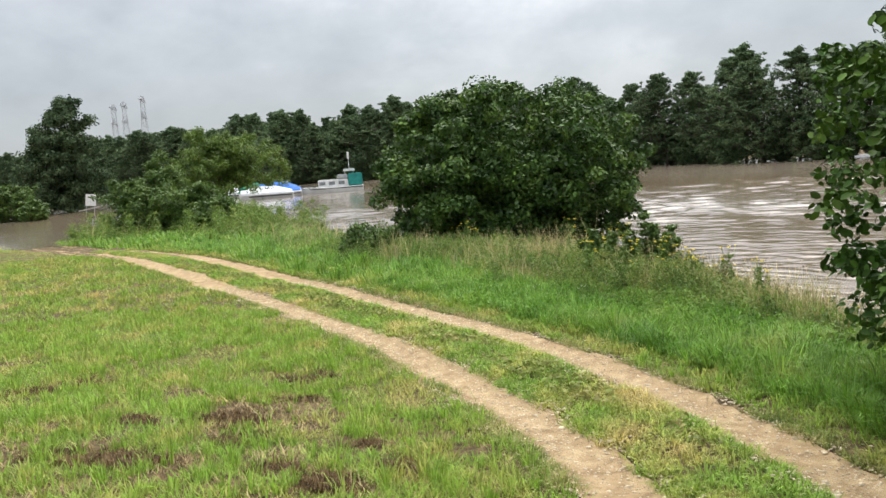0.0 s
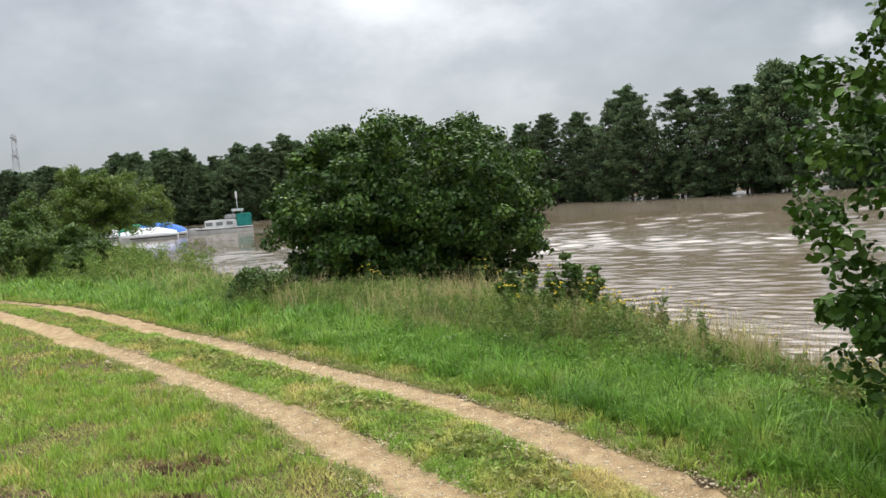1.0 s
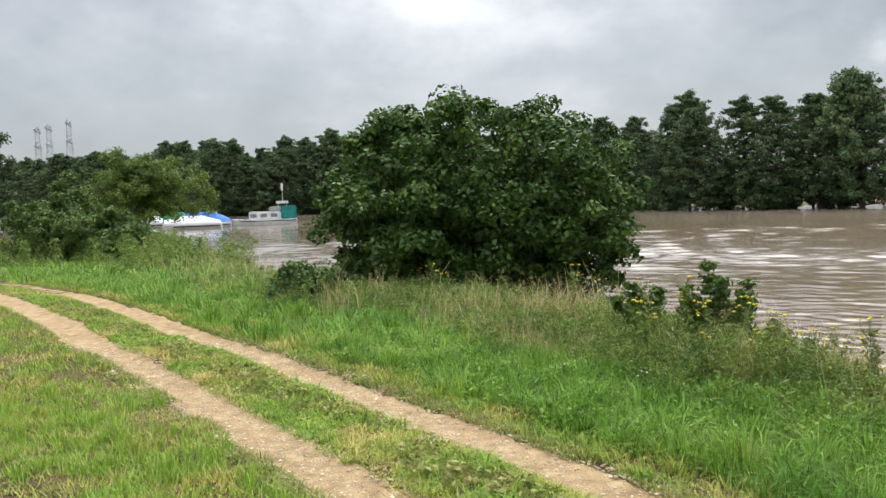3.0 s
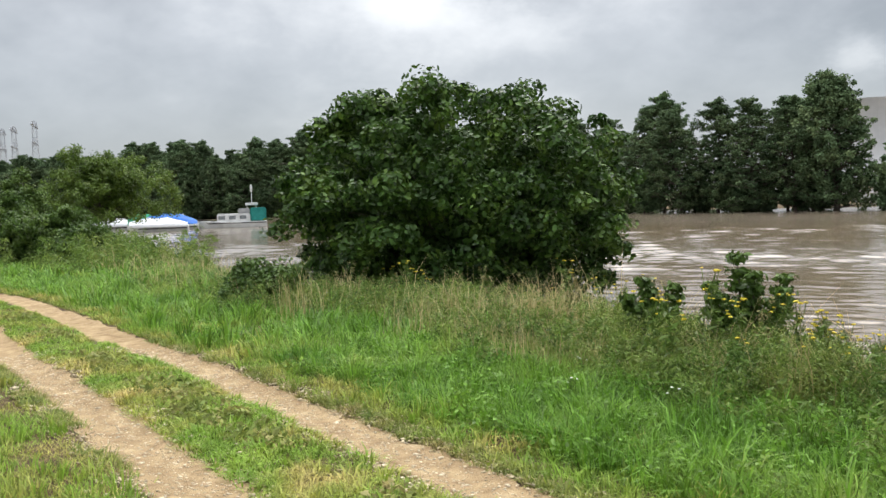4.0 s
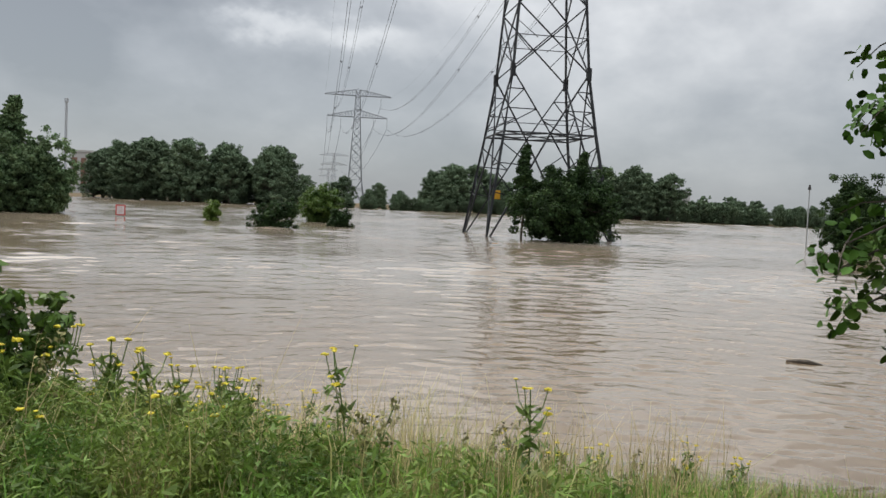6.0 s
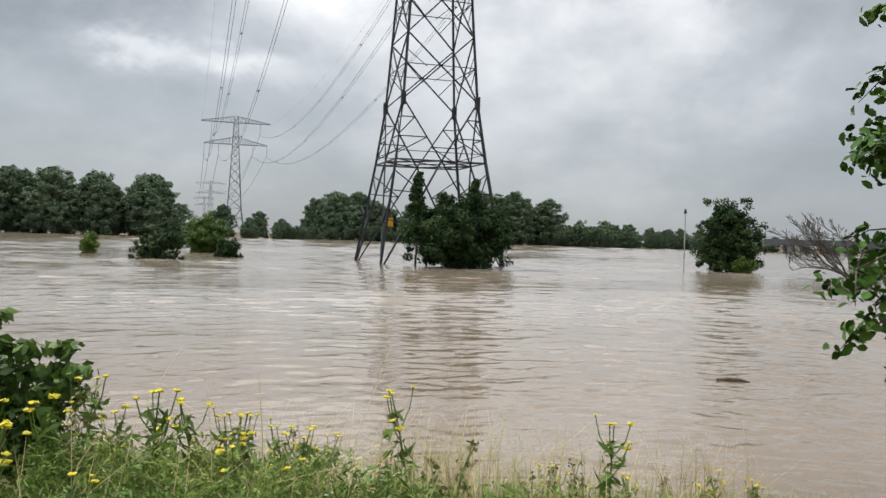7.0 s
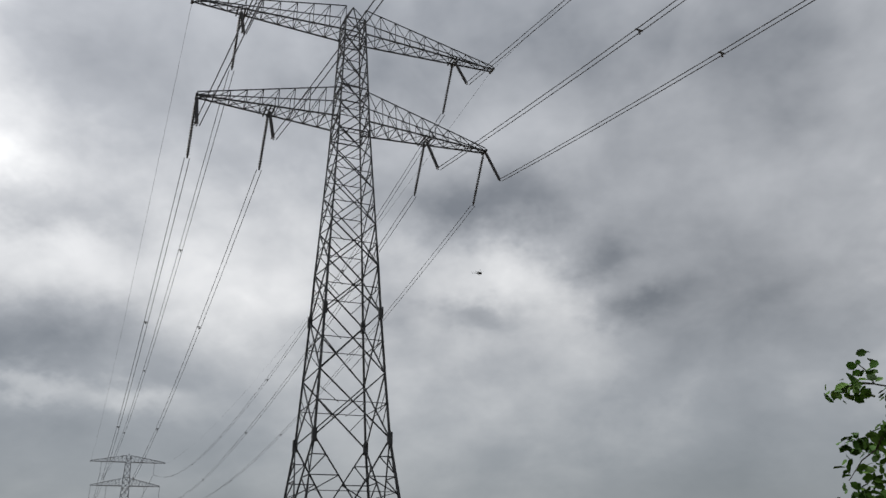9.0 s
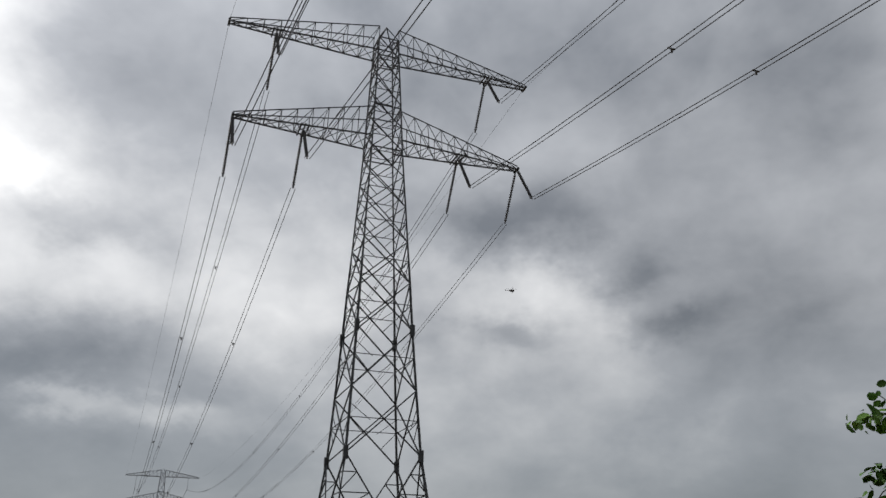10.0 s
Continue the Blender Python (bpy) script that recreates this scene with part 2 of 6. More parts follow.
MAT = {
    "water": water_material(),
    "ground": material("grassy_soil", [(0.034, 0.021, 0.010), (0.075, 0.047, 0.020), (0.11, 0.08, 0.031), (0.20, 0.14, 0.062)], 11.0, 0.95, bump=1.0, bump_scale=45),
    "dirt": material("sandy_track", [(0.25, 0.168, 0.085), (0.335, 0.232, 0.122), (0.40, 0.285, 0.152), (0.48, 0.36, 0.205)], 7.0, 0.95, bump=0.8, bump_scale=90),
    "pebble": material("pebble", [(0.44, 0.34, 0.21), (0.70, 0.60, 0.44)], 8, 0.9, island=0.35),
    "lawn": material("lawn_blades", [(0.57, 0.47, 0.17), (0.37, 0.40, 0.085), (0.205, 0.345, 0.042), (0.325, 0.44, 0.068)], 1.1, 0.6, island=0.45, through_light=0.25),
    "lawn_bright": material("bright_tuft_blades", [(0.43, 0.41, 0.11), (0.225, 0.37, 0.048), (0.285, 0.43, 0.06), (0.45, 0.46, 0.13)], 1.5, 0.55, island=0.45, through_light=0.3),
    "rough": material("rough_bank_blades", [(0.15, 0.22, 0.045), (0.26, 0.29, 0.075), (0.42, 0.36, 0.15)], 2.2, 0.65, island=0.4, through_light=0.3),
    "bank": material("bank_blades", [(0.085, 0.19, 0.021), (0.138, 0.28, 0.030), (0.195, 0.345, 0.046), (0.31, 0.365, 0.08)], 0.9, 0.5, island=0.5, through_light=0.3),
    "straw": material("dry_blades", [(0.42, 0.33, 0.15), (0.52, 0.43, 0.22), (0.32, 0.33, 0.10)], 1.5, 0.7, island=0.3, through_light=0.25),
    "straw_brown": material("brown_seeding_blades", [(0.24, 0.19, 0.085), (0.34, 0.27, 0.13), (0.20, 0.23, 0.07)], 1.5, 0.7, island=0.35, through_light=0.25),
    "thatch": material("dead_thatch", [(0.20, 0.13, 0.065), (0.40, 0.295, 0.145), (0.58, 0.47, 0.25)], 3.5, 0.85, island=0.35),
    "dead": material("dead_roots", [(0.06, 0.037, 0.017), (0.125, 0.078, 0.034), (0.25, 0.17, 0.075)], 9, 0.9, island=0.4),
    "weed": material("weed_leaves", [(0.062, 0.125, 0.022), (0.13, 0.205, 0.04), (0.27, 0.29, 0.085)], 1.6, 0.55, island=0.45, through_light=0.3),
    "leaf": material("bush_leaves", [(0.025, 0.058, 0.011), (0.049, 0.10, 0.018), (0.125, 0.20, 0.035)], 1.7, 0.5, island=0.6, through_light=0.2, spec=0.22),
    "leaf_mid": material("shrub_leaves", [(0.05, 0.10, 0.018), (0.08, 0.14, 0.025), (0.13, 0.19, 0.04)], 0.9, 0.5, island=0.45, through_light=0.25),
    "tansy": material("tansy_leaves", [(0.066, 0.135, 0.02), (0.135, 0.21, 0.036), (0.25, 0.30, 0.07)], 1.1, 0.6, island=0.5, through_light=0.25),
    "weed_light": material("pale_weed_leaves", [(0.095, 0.17, 0.03), (0.155, 0.235, 0.045), (0.24, 0.29, 0.07)], 1.0, 0.6, island=0.4, through_light=0.3),
    "seed": material("seed_heads", [(0.16, 0.15, 0.06), (0.28, 0.26, 0.10)], 20, 0.8, island=0.3),
    "leaf_near": material("near_leaves", [(0.030, 0.070, 0.010), (0.046, 0.100, 0.015), (0.085, 0.142, 0.025)], 1.2, 0.6, island=0.5, through_light=0.04, spec=0.12),
    "leaf_light": material("light_leaves", [(0.075, 0.125, 0.02), (0.11, 0.175, 0.028), (0.155, 0.215, 0.042)], 0.9, 0.5, island=0.4, through_light=0.3),
    # leaf_far is lightened and dulled to paint in haze over the water
    "leaf_far": material("hazed_wood_leaves", [(0.058, 0.097, 0.047), (0.098, 0.148, 0.069), (0.168, 0.224, 0.104)], 0.35, 0.75, island=0.5, obj=0.3, through_light=0.2, spec=0.1),
    "leaf_dark": material("dark_bush_leaves", [(0.016, 0.034, 0.011), (0.028, 0.054, 0.017), (0.055, 0.09, 0.028)], 0.8, 0.6, island=0.5, through_light=0.15, spec=0.12),
    # far-shore leaves: distance haze is mixed into this pale base colour
    "leaf_haze": material("hazed_far_leaves", [(0.09, 0.134, 0.08), (0.142, 0.19, 0.112)], 0.06, 0.9, island=0.15, obj=0.2, spec=0.05),
    "bark": material("bark", [(0.06, 0.05, 0.04), (0.12, 0.10, 0.08)], 9, 0.9, bump=0.5, bump_scale=50),
    "deadwood": material("dead_wood", [(0.05, 0.043, 0.036), (0.10, 0.088, 0.075)], 6, 0.9, bump=0.4),
    # one steel in three tones: darkened for the silhouette, then paled by painted haze
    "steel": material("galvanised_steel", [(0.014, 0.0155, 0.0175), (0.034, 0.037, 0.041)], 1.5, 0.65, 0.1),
    "steel_far": material("hazed_grey_steel", [(0.17, 0.18, 0.195), (0.22, 0.23, 0.245)], 0.2, 0.8, 0.0),
    "steel_pale": material("haze_pale_steel", [(0.40, 0.42, 0.45), (0.48, 0.50, 0.53)], 0.2, 0.9, 0.0),
    # chimney concrete, its base colour paled towards the haze it stands in
    "concrete_haze": material("hazed_concrete", [(0.40, 0.42, 0.44), (0.47, 0.49, 0.51)], 0.06, 0.9),
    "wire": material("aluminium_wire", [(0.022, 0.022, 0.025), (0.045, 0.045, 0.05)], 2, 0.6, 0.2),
    "glass_insulator": material("dark_insulator", [(0.02, 0.02, 0.022), (0.04, 0.04, 0.045)], 5, 0.3),
    "flower": material("yellow_florets", [(0.42, 0.33, 0.018), (0.56, 0.47, 0.04)], 30, 0.7, island=0.25, through_light=0.1),
    "white_flower": material("white_florets", [(0.55, 0.55, 0.48), (0.75, 0.75, 0.68)], 30, 0.7),
    "white_paint": material("white_hull", [(0.55, 0.56, 0.55), (0.74, 0.75, 0.74)], 1.2, 0.4, bump=0.05),
    "grey_paint": material("grey_hull", [(0.30, 0.31, 0.31), (0.42, 0.43, 0.43)], 1.5, 0.5),
    "teal_canvas": material("teal_canvas", [(0.015, 0.17, 0.15), (0.03, 0.26, 0.23)], 1.5, 0.8, bump=0.2, bump_scale=6),
    "green_canvas": material("green_canvas", [(0.02, 0.22, 0.12), (0.04, 0.32, 0.18)], 1.5, 0.8),
    "blue_tarp": material("blue_tarp", [(0.01, 0.10, 0.42), (0.03, 0.20, 0.62)], 1.5, 0.6, bump=0.3, bump_scale=5),
    "white_tarp": material("white_tarp", [(0.60, 0.61, 0.62), (0.78, 0.79, 0.80)], 1.0, 0.65, bump=0.3, bump_scale=5),
    "dark": material("dark_rubber", [(0.02, 0.02, 0.02), (0.05, 0.045, 0.04)], 3, 0.8),
    "window": material("dark_window", [(0.16, 0.18, 0.19), (0.24, 0.26, 0.27)], 3, 0.15, spec=0.6),
    "red": material("red_paint", [(0.42, 0.03, 0.025), (0.55, 0.05, 0.04)], 4, 0.5),
    "sign_white": material("sign_white", [(0.62, 0.62, 0.62), (0.78, 0.78, 0.77)], 3, 0.5),
    "orange": material("orange_plate", [(0.55, 0.28, 0.02), (0.65, 0.36, 0.03)], 3, 0.6),
    "concrete": material("weathered_concrete", [(0.33, 0.31, 0.29), (0.42, 0.40, 0.37)], 0.05, 0.9),
    "concrete_pale": material("pale_concrete", [(0.46, 0.46, 0.46), (0.54, 0.54, 0.53)], 0.05, 0.9),
    "concrete_dark": material("dark_concrete", [(0.20, 0.20, 0.205), (0.27, 0.27, 0.275)], 0.06, 0.9),
    "deck_dark": material("dark_bridge_girder", [(0.075, 0.078, 0.085), (0.11, 0.115, 0.12)], 0.1, 0.9),
    "dull_brick": material("dull_brick_bays", [(0.20, 0.115, 0.09), (0.27, 0.16, 0.125)], 0.2, 0.9),
    "plank": material("grey_plank", [(0.28, 0.26, 0.23), (0.42, 0.40, 0.36)], 6, 0.85),
}


# ---- helpers for meshes ----
def finish(name, me, mat, parent=None, label=""):
    if mat:
        me.materials.append(MAT[mat])
    ob = new(name, me)
    if parent:
        ob.parent = parent
    if label:
        ob["label"] = label
    return ob


def part(name, bm, mat, parent=None, label="", smooth=False):
    me = bpy.data.meshes.new(name)
    bm.to_mesh(me)
    bm.free()
    if smooth:
        me.polygons.foreach_set("use_smooth", [True] * len(me.polygons))
    return finish(name, me, mat, parent, label)


def from_arrays(name, verts, faces, mat, parent=None, label="", smooth=False):
    """verts (n,3); faces: list of (m,k) integer arrays."""
    me = bpy.data.meshes.new(name)
    verts = np.asarray(verts, np.float32)
    me.vertices.add(len(verts))
    me.vertices.foreach_set("co", verts.ravel())
    loops = np.concatenate([np.asarray(fa).ravel() for fa in faces]).astype(np.int32)
    counts = np.concatenate([np.full(len(fa), np.asarray(fa).shape[1]) for fa in faces]).astype(np.int32)
    me.loops.add(len(loops))
    me.loops.foreach_set("vertex_index", loops)
    me.polygons.add(len(counts))
    starts = np.concatenate([[0], np.cumsum(counts)[:-1]]).astype(np.int32)
    me.polygons.foreach_set("loop_start", starts)
    if smooth:
        me.polygons.foreach_set("use_smooth", np.ones(len(counts), bool))
    me.update(calc_edges=True)
    return finish(name, me, mat, parent, label)


def thing(name, x, y, z, label, category, group="", rz=0.0):
    e = new(name)
    e.empty_display_size = 0.2
    e.matrix_basis = pose(x, y, z, 0, 0, rz)
    return tagged(e, label, category, group)


def beam(bm, p, q, w, h=None):
    """A square bar from p to q."""
    p, q = Vector(p), Vector(q)
    d = (q - p).normalized()
    side = d.cross(Vector((0, 0, 1)))
    if side.length < 1e-3:
        side = d.cross(Vector((1, 0, 0)))
    side.normalize()
    up = side.cross(d)
    h = h or w
    ring = [(-w / 2, -h / 2), (w / 2, -h / 2), (w / 2, h / 2), (-w / 2, h / 2)]
    a = [bm.verts.new(p + side * u + up * v) for u, v in ring]
    b = [bm.verts.new(q + side * u + up * v) for u, v in ring]
    for i in range(4):
        bm.faces.new((a[i], a[(i + 1) % 4], b[(i + 1) % 4], b[i]))
    bm.faces.new(a[::-1])
    bm.faces.new(b)


def box(bm, x0, x1, y0, y1, z0, z1, bevel=0.0):
    r = bmesh.ops.create_cube(bm, size=1.0, matrix=Matrix.LocRotScale(((x0 + x1) / 2, (y0 + y1) / 2, (z0 + z1) / 2), None, (x1 - x0, y1 - y0, z1 - z0)))
    if bevel:
        edges = list({e for v in r["verts"] for e in v.link_edges})
        bmesh.ops.bevel(bm, geom=edges, offset=bevel, segments=2, affect="EDGES")


def tube(bm, pts, radii, sides=6):
    rings = []
    for i, p in enumerate(pts):
        p = Vector(p)
        d = (Vector(pts[min(i + 1, len(pts) - 1)]) - Vector(pts[max(i - 1, 0)])).normalized()
        s = d.cross(Vector((0.03, 0.05, 1)))
        if s.length < 0.1:
            s = d.cross(Vector((1, 0, 0)))
        s.normalize()
        u = s.cross(d)
        rings.append([bm.verts.new(p + radii[i] * (math.cos(a) * s + math.sin(a) * u)) for a in [2 * math.pi * k / sides for k in range(sides)]])
    for a, b in zip(rings, rings[1:]):
        for k in range(sides):
            bm.faces.new((a[k], a[(k + 1) % sides], b[(k + 1) % sides], b[k]))
    bm.faces.new(rings[0][::-1])
    bm.faces.new(rings[-1])


# ---- the plan ----
LANE = np.array([(5.2, -14), (3.6, -6), (2.7, 0), (1.65, 5), (1.0, 7.2), (0.0, 9.4), (-1.85, 12.8), (-3.95, 16.2), (-7.5, 22), (-14, 31.5), (-22, 43), (-30, 55)], float)
LAND = np.array([(14, -80), (10, -10), (8.2, 2), (7.4, 6), (7.0, 9), (6.4, 11), (5.6, 14), (4.9, 17.5), (3.3, 20.3), (0.9, 22.2), (-0.6, 24.6), (-2.4, 29), (-5.0, 36.5), (-9, 46), (-13, 57),
                 (-17, 65), (-21, 66), (-24, 59), (-23, 51), (-20.5, 43.8), (-25, 45), (-60, 50), (-160, 40), (-900, -60), (-900, -900), (60, -900)], float)
WOODLAND = np.array([(60, 77), (38, 107), (28, 134), (12, 156), (-8, 170), (-34, 184), (-66, 212), (-96, 236), (-300, 420), (-2500, 1500), (-2500, 4000), (1500, 4000), (520, 900), (160, 300)], float)
FARLAND = np.array([(520, 880), (196, 240), (206, 215), (226, 180), (283, 140), (336, 78), (358, 43), (342, -10), (330, -60), (300, -200), (260, -700), (3900, -3900), (3900, 3900), (1500, 3900)], float)


def spline(points, step=0.25):
    """Catmull-Rom through the points, sampled evenly enough."""
    P = np.vstack([2 * points[0] - points[1], points, 2 * points[-1] - points[-2]])
    out = []
    for i in range(1, len(P) - 2):
        n = max(2, int(np.linalg.norm(P[i + 1] - P[i]) / step))
        t = np.linspace(0, 1, n, endpoint=False)[:, None]
        a, b, c, d = P[i - 1], P[i], P[i + 1], P[i + 2]
        out.append(0.5 * (2 * b + (c - a) * t + (2 * a - 5 * b + 4 * c - d) * t**2 + (3 * b - a - 3 * c + d) * t**3))
    return np.vstack(out + [points[-1:]])


LANE_LINE = spline(LANE)
_d = np.gradient(LANE_LINE, axis=0)
LANE_DIR = _d / np.linalg.norm(_d, axis=1, keepdims=True)
LANE_RIGHT = np.stack([LANE_DIR[:, 1], -LANE_DIR[:, 0]], -1)


def lane_offset(xy):
    """Signed metres to the right of the middle of the track."""
    xy = np.asarray(xy, float)
    out = np.empty(len(xy))
    for s in range(0, len(xy), 20000):
        q = xy[s : s + 20000]
        d2 = ((q[:, None, :] - LANE_LINE[None, ::2]) ** 2).sum(-1)
        k = d2.argmin(1) * 2
        out[s : s + 20000] = ((q - LANE_LINE[k]) * LANE_RIGHT[k]).sum(1)
    return out


def inside_distance(xy, poly):
    """Metres inside (positive) or outside (negative) a polygon."""
    xy = np.asarray(xy, float)
    best = np.full(len(xy), 1e9)
    inside = np.zeros(len(xy), bool)
    for a, b in zip(poly, np.roll(poly, -1, axis=0)):
        ab, ap = b - a, xy - a
        t = np.clip((ap @ ab) / (ab @ ab), 0, 1)
        best = np.minimum(best, np.linalg.norm(ap - t[:, None] * ab, axis=1))
        cross = (a[1] > xy[:, 1]) != (b[1] > xy[:, 1])
        with np.errstate(divide="ignore", invalid="ignore"):
            xi = a[0] + (xy[:, 1] - a[1]) * (b[0] - a[0]) / (b[1] - a[1])
        inside ^= cross & (xy[:, 0] < xi)
    return np.where(inside, best, -best)


def smooth01(v):
    v = np.clip(v, 0, 1)
    return v * v * (3 - 2 * v)


def wobble(x, y, s, k=0.0):
    """Cheap smooth noise in -1..1."""
    return (np.sin(x * s + 1.3 * np.sin(y * s * 0.7 + k)) + np.sin(y * s * 1.31 + 1.7 * np.sin(x * s * 0.6 + 2 * k)) + np.sin((x + y) * s * 0.83 + k)) / 3


def ground_z(xy):
    xy = np.asarray(xy, float)
    x, y = xy[:, 0], xy[:, 1]
    off = lane_offset(xy)
    s = inside_distance(xy, LAND)
    flat = -0.78 * smooth01((y - 20) / 25)
    left = np.clip(-off - 1.1, 0, None)
    rise = 0.42 * smooth01(left / 1.8) * np.exp(-np.clip((y - 1.0) / 4.5, 0, None) ** 2) + 0.02 * np.clip(left - 3, 0, 30) * np.exp(-np.clip((y - 4) / 14, 0, None) ** 2)
    rut = 0.06 * (np.exp(-(((off - 0.66) / 0.27) ** 2)) + np.exp(-(((off + 0.66) / 0.3) ** 2)))
    land = flat + rise - rut + 0.025 * wobble(x, y, 1.1) + 0.012 * wobble(x, y, 4.3, 1.0)
    bank = WATER - 0.06 + 0.75 * smooth01(s / 3.3)
    z = np.where(off > 0.9, np.minimum(land, bank), np.minimum(land, WATER - 0.02 + 0.3 * np.clip(s, 0, None)))
    z = np.where(s < 0, np.maximum(WATER - 0.06 + 0.3 * s, -2.8), z)
    far = np.maximum(inside_distance(xy, WOODLAND) * 0.03 - 0.15, -2.2)
    far2 = np.maximum(np.minimum(inside_distance(xy, FARLAND) * 0.02, 0.12), -2.2)
    away = np.maximum(np.minimum(far, 0.8), far2) + WATER
    return np.where(s < -6, np.maximum(z, away), z)


# ---- ground, water, track ----
def build_ground():
    xs = np.concatenate([[-4800, -2500, -1200, -600, -300, -160, -100, -70, -50, -38, -30], np.arange(-26, -12, 0.5), np.arange(-12, 9, 0.14), np.arange(9, 24, 1.0), np.arange(24, 80, 8), np.arange(80, 420, 12), [470, 560, 700, 1000, 1800, 3000, 4800]])
    ys = np.concatenate([[-4800, -2000, -900, -400, -200, -100, -60, -35, -20, -12], np.arange(-9, 2, 0.5), np.arange(2, 24, 0.14), np.arange(24, 70, 0.6), np.arange(70, 300, 9), [320, 350, 400, 500, 650, 900, 1400, 2400, 4800]])
    X, Y = np.meshgrid(xs, ys)
    xy = np.stack([X.ravel(), Y.ravel()], -1)
    z = ground_z(xy)
    v = np.column_stack([xy, z])
    nx, ny = len(xs), len(ys)
    i = (np.arange(ny - 1)[:, None] * nx + np.arange(nx - 1)[None]).ravel()
    ob = from_arrays("ground", v, [np.stack([i, i + 1, i + nx + 1, i + nx], -1)], "ground", smooth=True)
    tagged(ob, "grassy soil of the river bank running on under the flood", "ground", kind="structure")


def build_water():
    """One sheet: modelled waves off the bank, growing with distance from the camera to suit its view, and flat water
    beyond and behind.
    """
    rng = np.random.default_rng(5)
    cx, cy, near, out = -0.3, 8.0, 5.0, 420.0
    rows = np.arange(math.log(near), math.log(out), 0.0055)
    turn = np.radians(np.arange(-32, 136, 0.48))
    U, T = np.meshgrid(rows, turn, indexing="ij")
    R = np.exp(U)
    X, Y = cx + R * np.sin(T), cy + R * np.cos(T)
    H = np.zeros_like(R)
    for k in range(70):
        length = 0.019 * (3.6 ** rng.random())
        way = rng.normal(0, 0.5)
        ku, kt = math.cos(way) * 6.2832 / length, math.sin(way) * 6.2832 / length
        slope = WAVE_SLOPE * 1.414 / math.sqrt(70)
        H += slope * length / 6.2832 * np.sin(ku * U + kt * T + rng.uniform(0, 6.28))
    # calmer close in and under 30 degrees bearing, fitted to the camera's view
    bearing_share = smooth01((T - radians(30)) / radians(12))
    patch = 0.75 + 0.55 * wobble(X, Y, 0.09, 0.7) + 0.3 * wobble(X, Y, 0.31, 2.2)
    patch *= (1 - (0.78 - 0.26 * bearing_share) * smooth01((R - 18) / 45)) * (0.35 + 0.65 * smooth01((R - 12) / 22))
    edge = np.minimum(np.minimum((U - rows[0]) / 0.3, (rows[-1] - U) / 0.3), np.minimum((T - turn[0]) / 0.1, (turn[-1] - T) / 0.1))
    Z = WATER + H * R * np.clip(patch, 0.1, 1.4) * smooth01(edge)
    nr, nt = R.shape
    verts = [np.column_stack([X.ravel(), Y.ravel(), Z.ravel()])]
    i = (np.arange(nr - 1)[:, None] * nt + np.arange(nt - 1)[None]).ravel()
    quads = [np.stack([i, i + nt, i + nt + 1, i + 1], -1)]
    tris, base = [], nr * nt
    # flat water: outer ring along the waves' edge, the sector behind, the disc inside
    rim = np.radians(np.linspace(-32, 135.52, 29))
    rim[-1] = turn[-1]
    ro, far = math.exp(rows[-1]), 6900.0
    ring = [(cx + r * math.sin(a), cy + r * math.cos(a), WATER) for r in (ro, far) for a in np.interp(np.linspace(0, nt - 1, 29), np.arange(nt), turn)]
    verts.append(np.array(ring))
    k = np.arange(28) + base
    quads.append(np.stack([k, k + 29, k + 30, k + 1], -1))
    base += len(ring)
    back = np.linspace(turn[-1], turn[0] + 2 * math.pi, 17)
    fan = [(cx, cy, WATER)] + [(cx + far * math.sin(a), cy + far * math.cos(a), WATER) for a in back]
    verts.append(np.array(fan))
    k = np.arange(1, 17) + base
    tris.append(np.stack([np.full(16, base), k, k + 1], -1))
    base += len(fan)
    disc = [(cx, cy, WATER)] + [(cx + near * math.sin(a), cy + near * math.cos(a), WATER) for a in turn]
    verts.append(np.array(disc))
    k = np.arange(1, nt) + base
    tris.append(np.stack([np.full(nt - 1, base), k, k + 1], -1))
    faces = [np.vstack(quads)[:, ::-1], np.vstack(tris)[:, ::-1]]
    ob = from_arrays("water", np.vstack(verts), faces, "water", smooth=True)
    tagged(ob, "brown silty flood water with small ripples", "water", kind="structure")


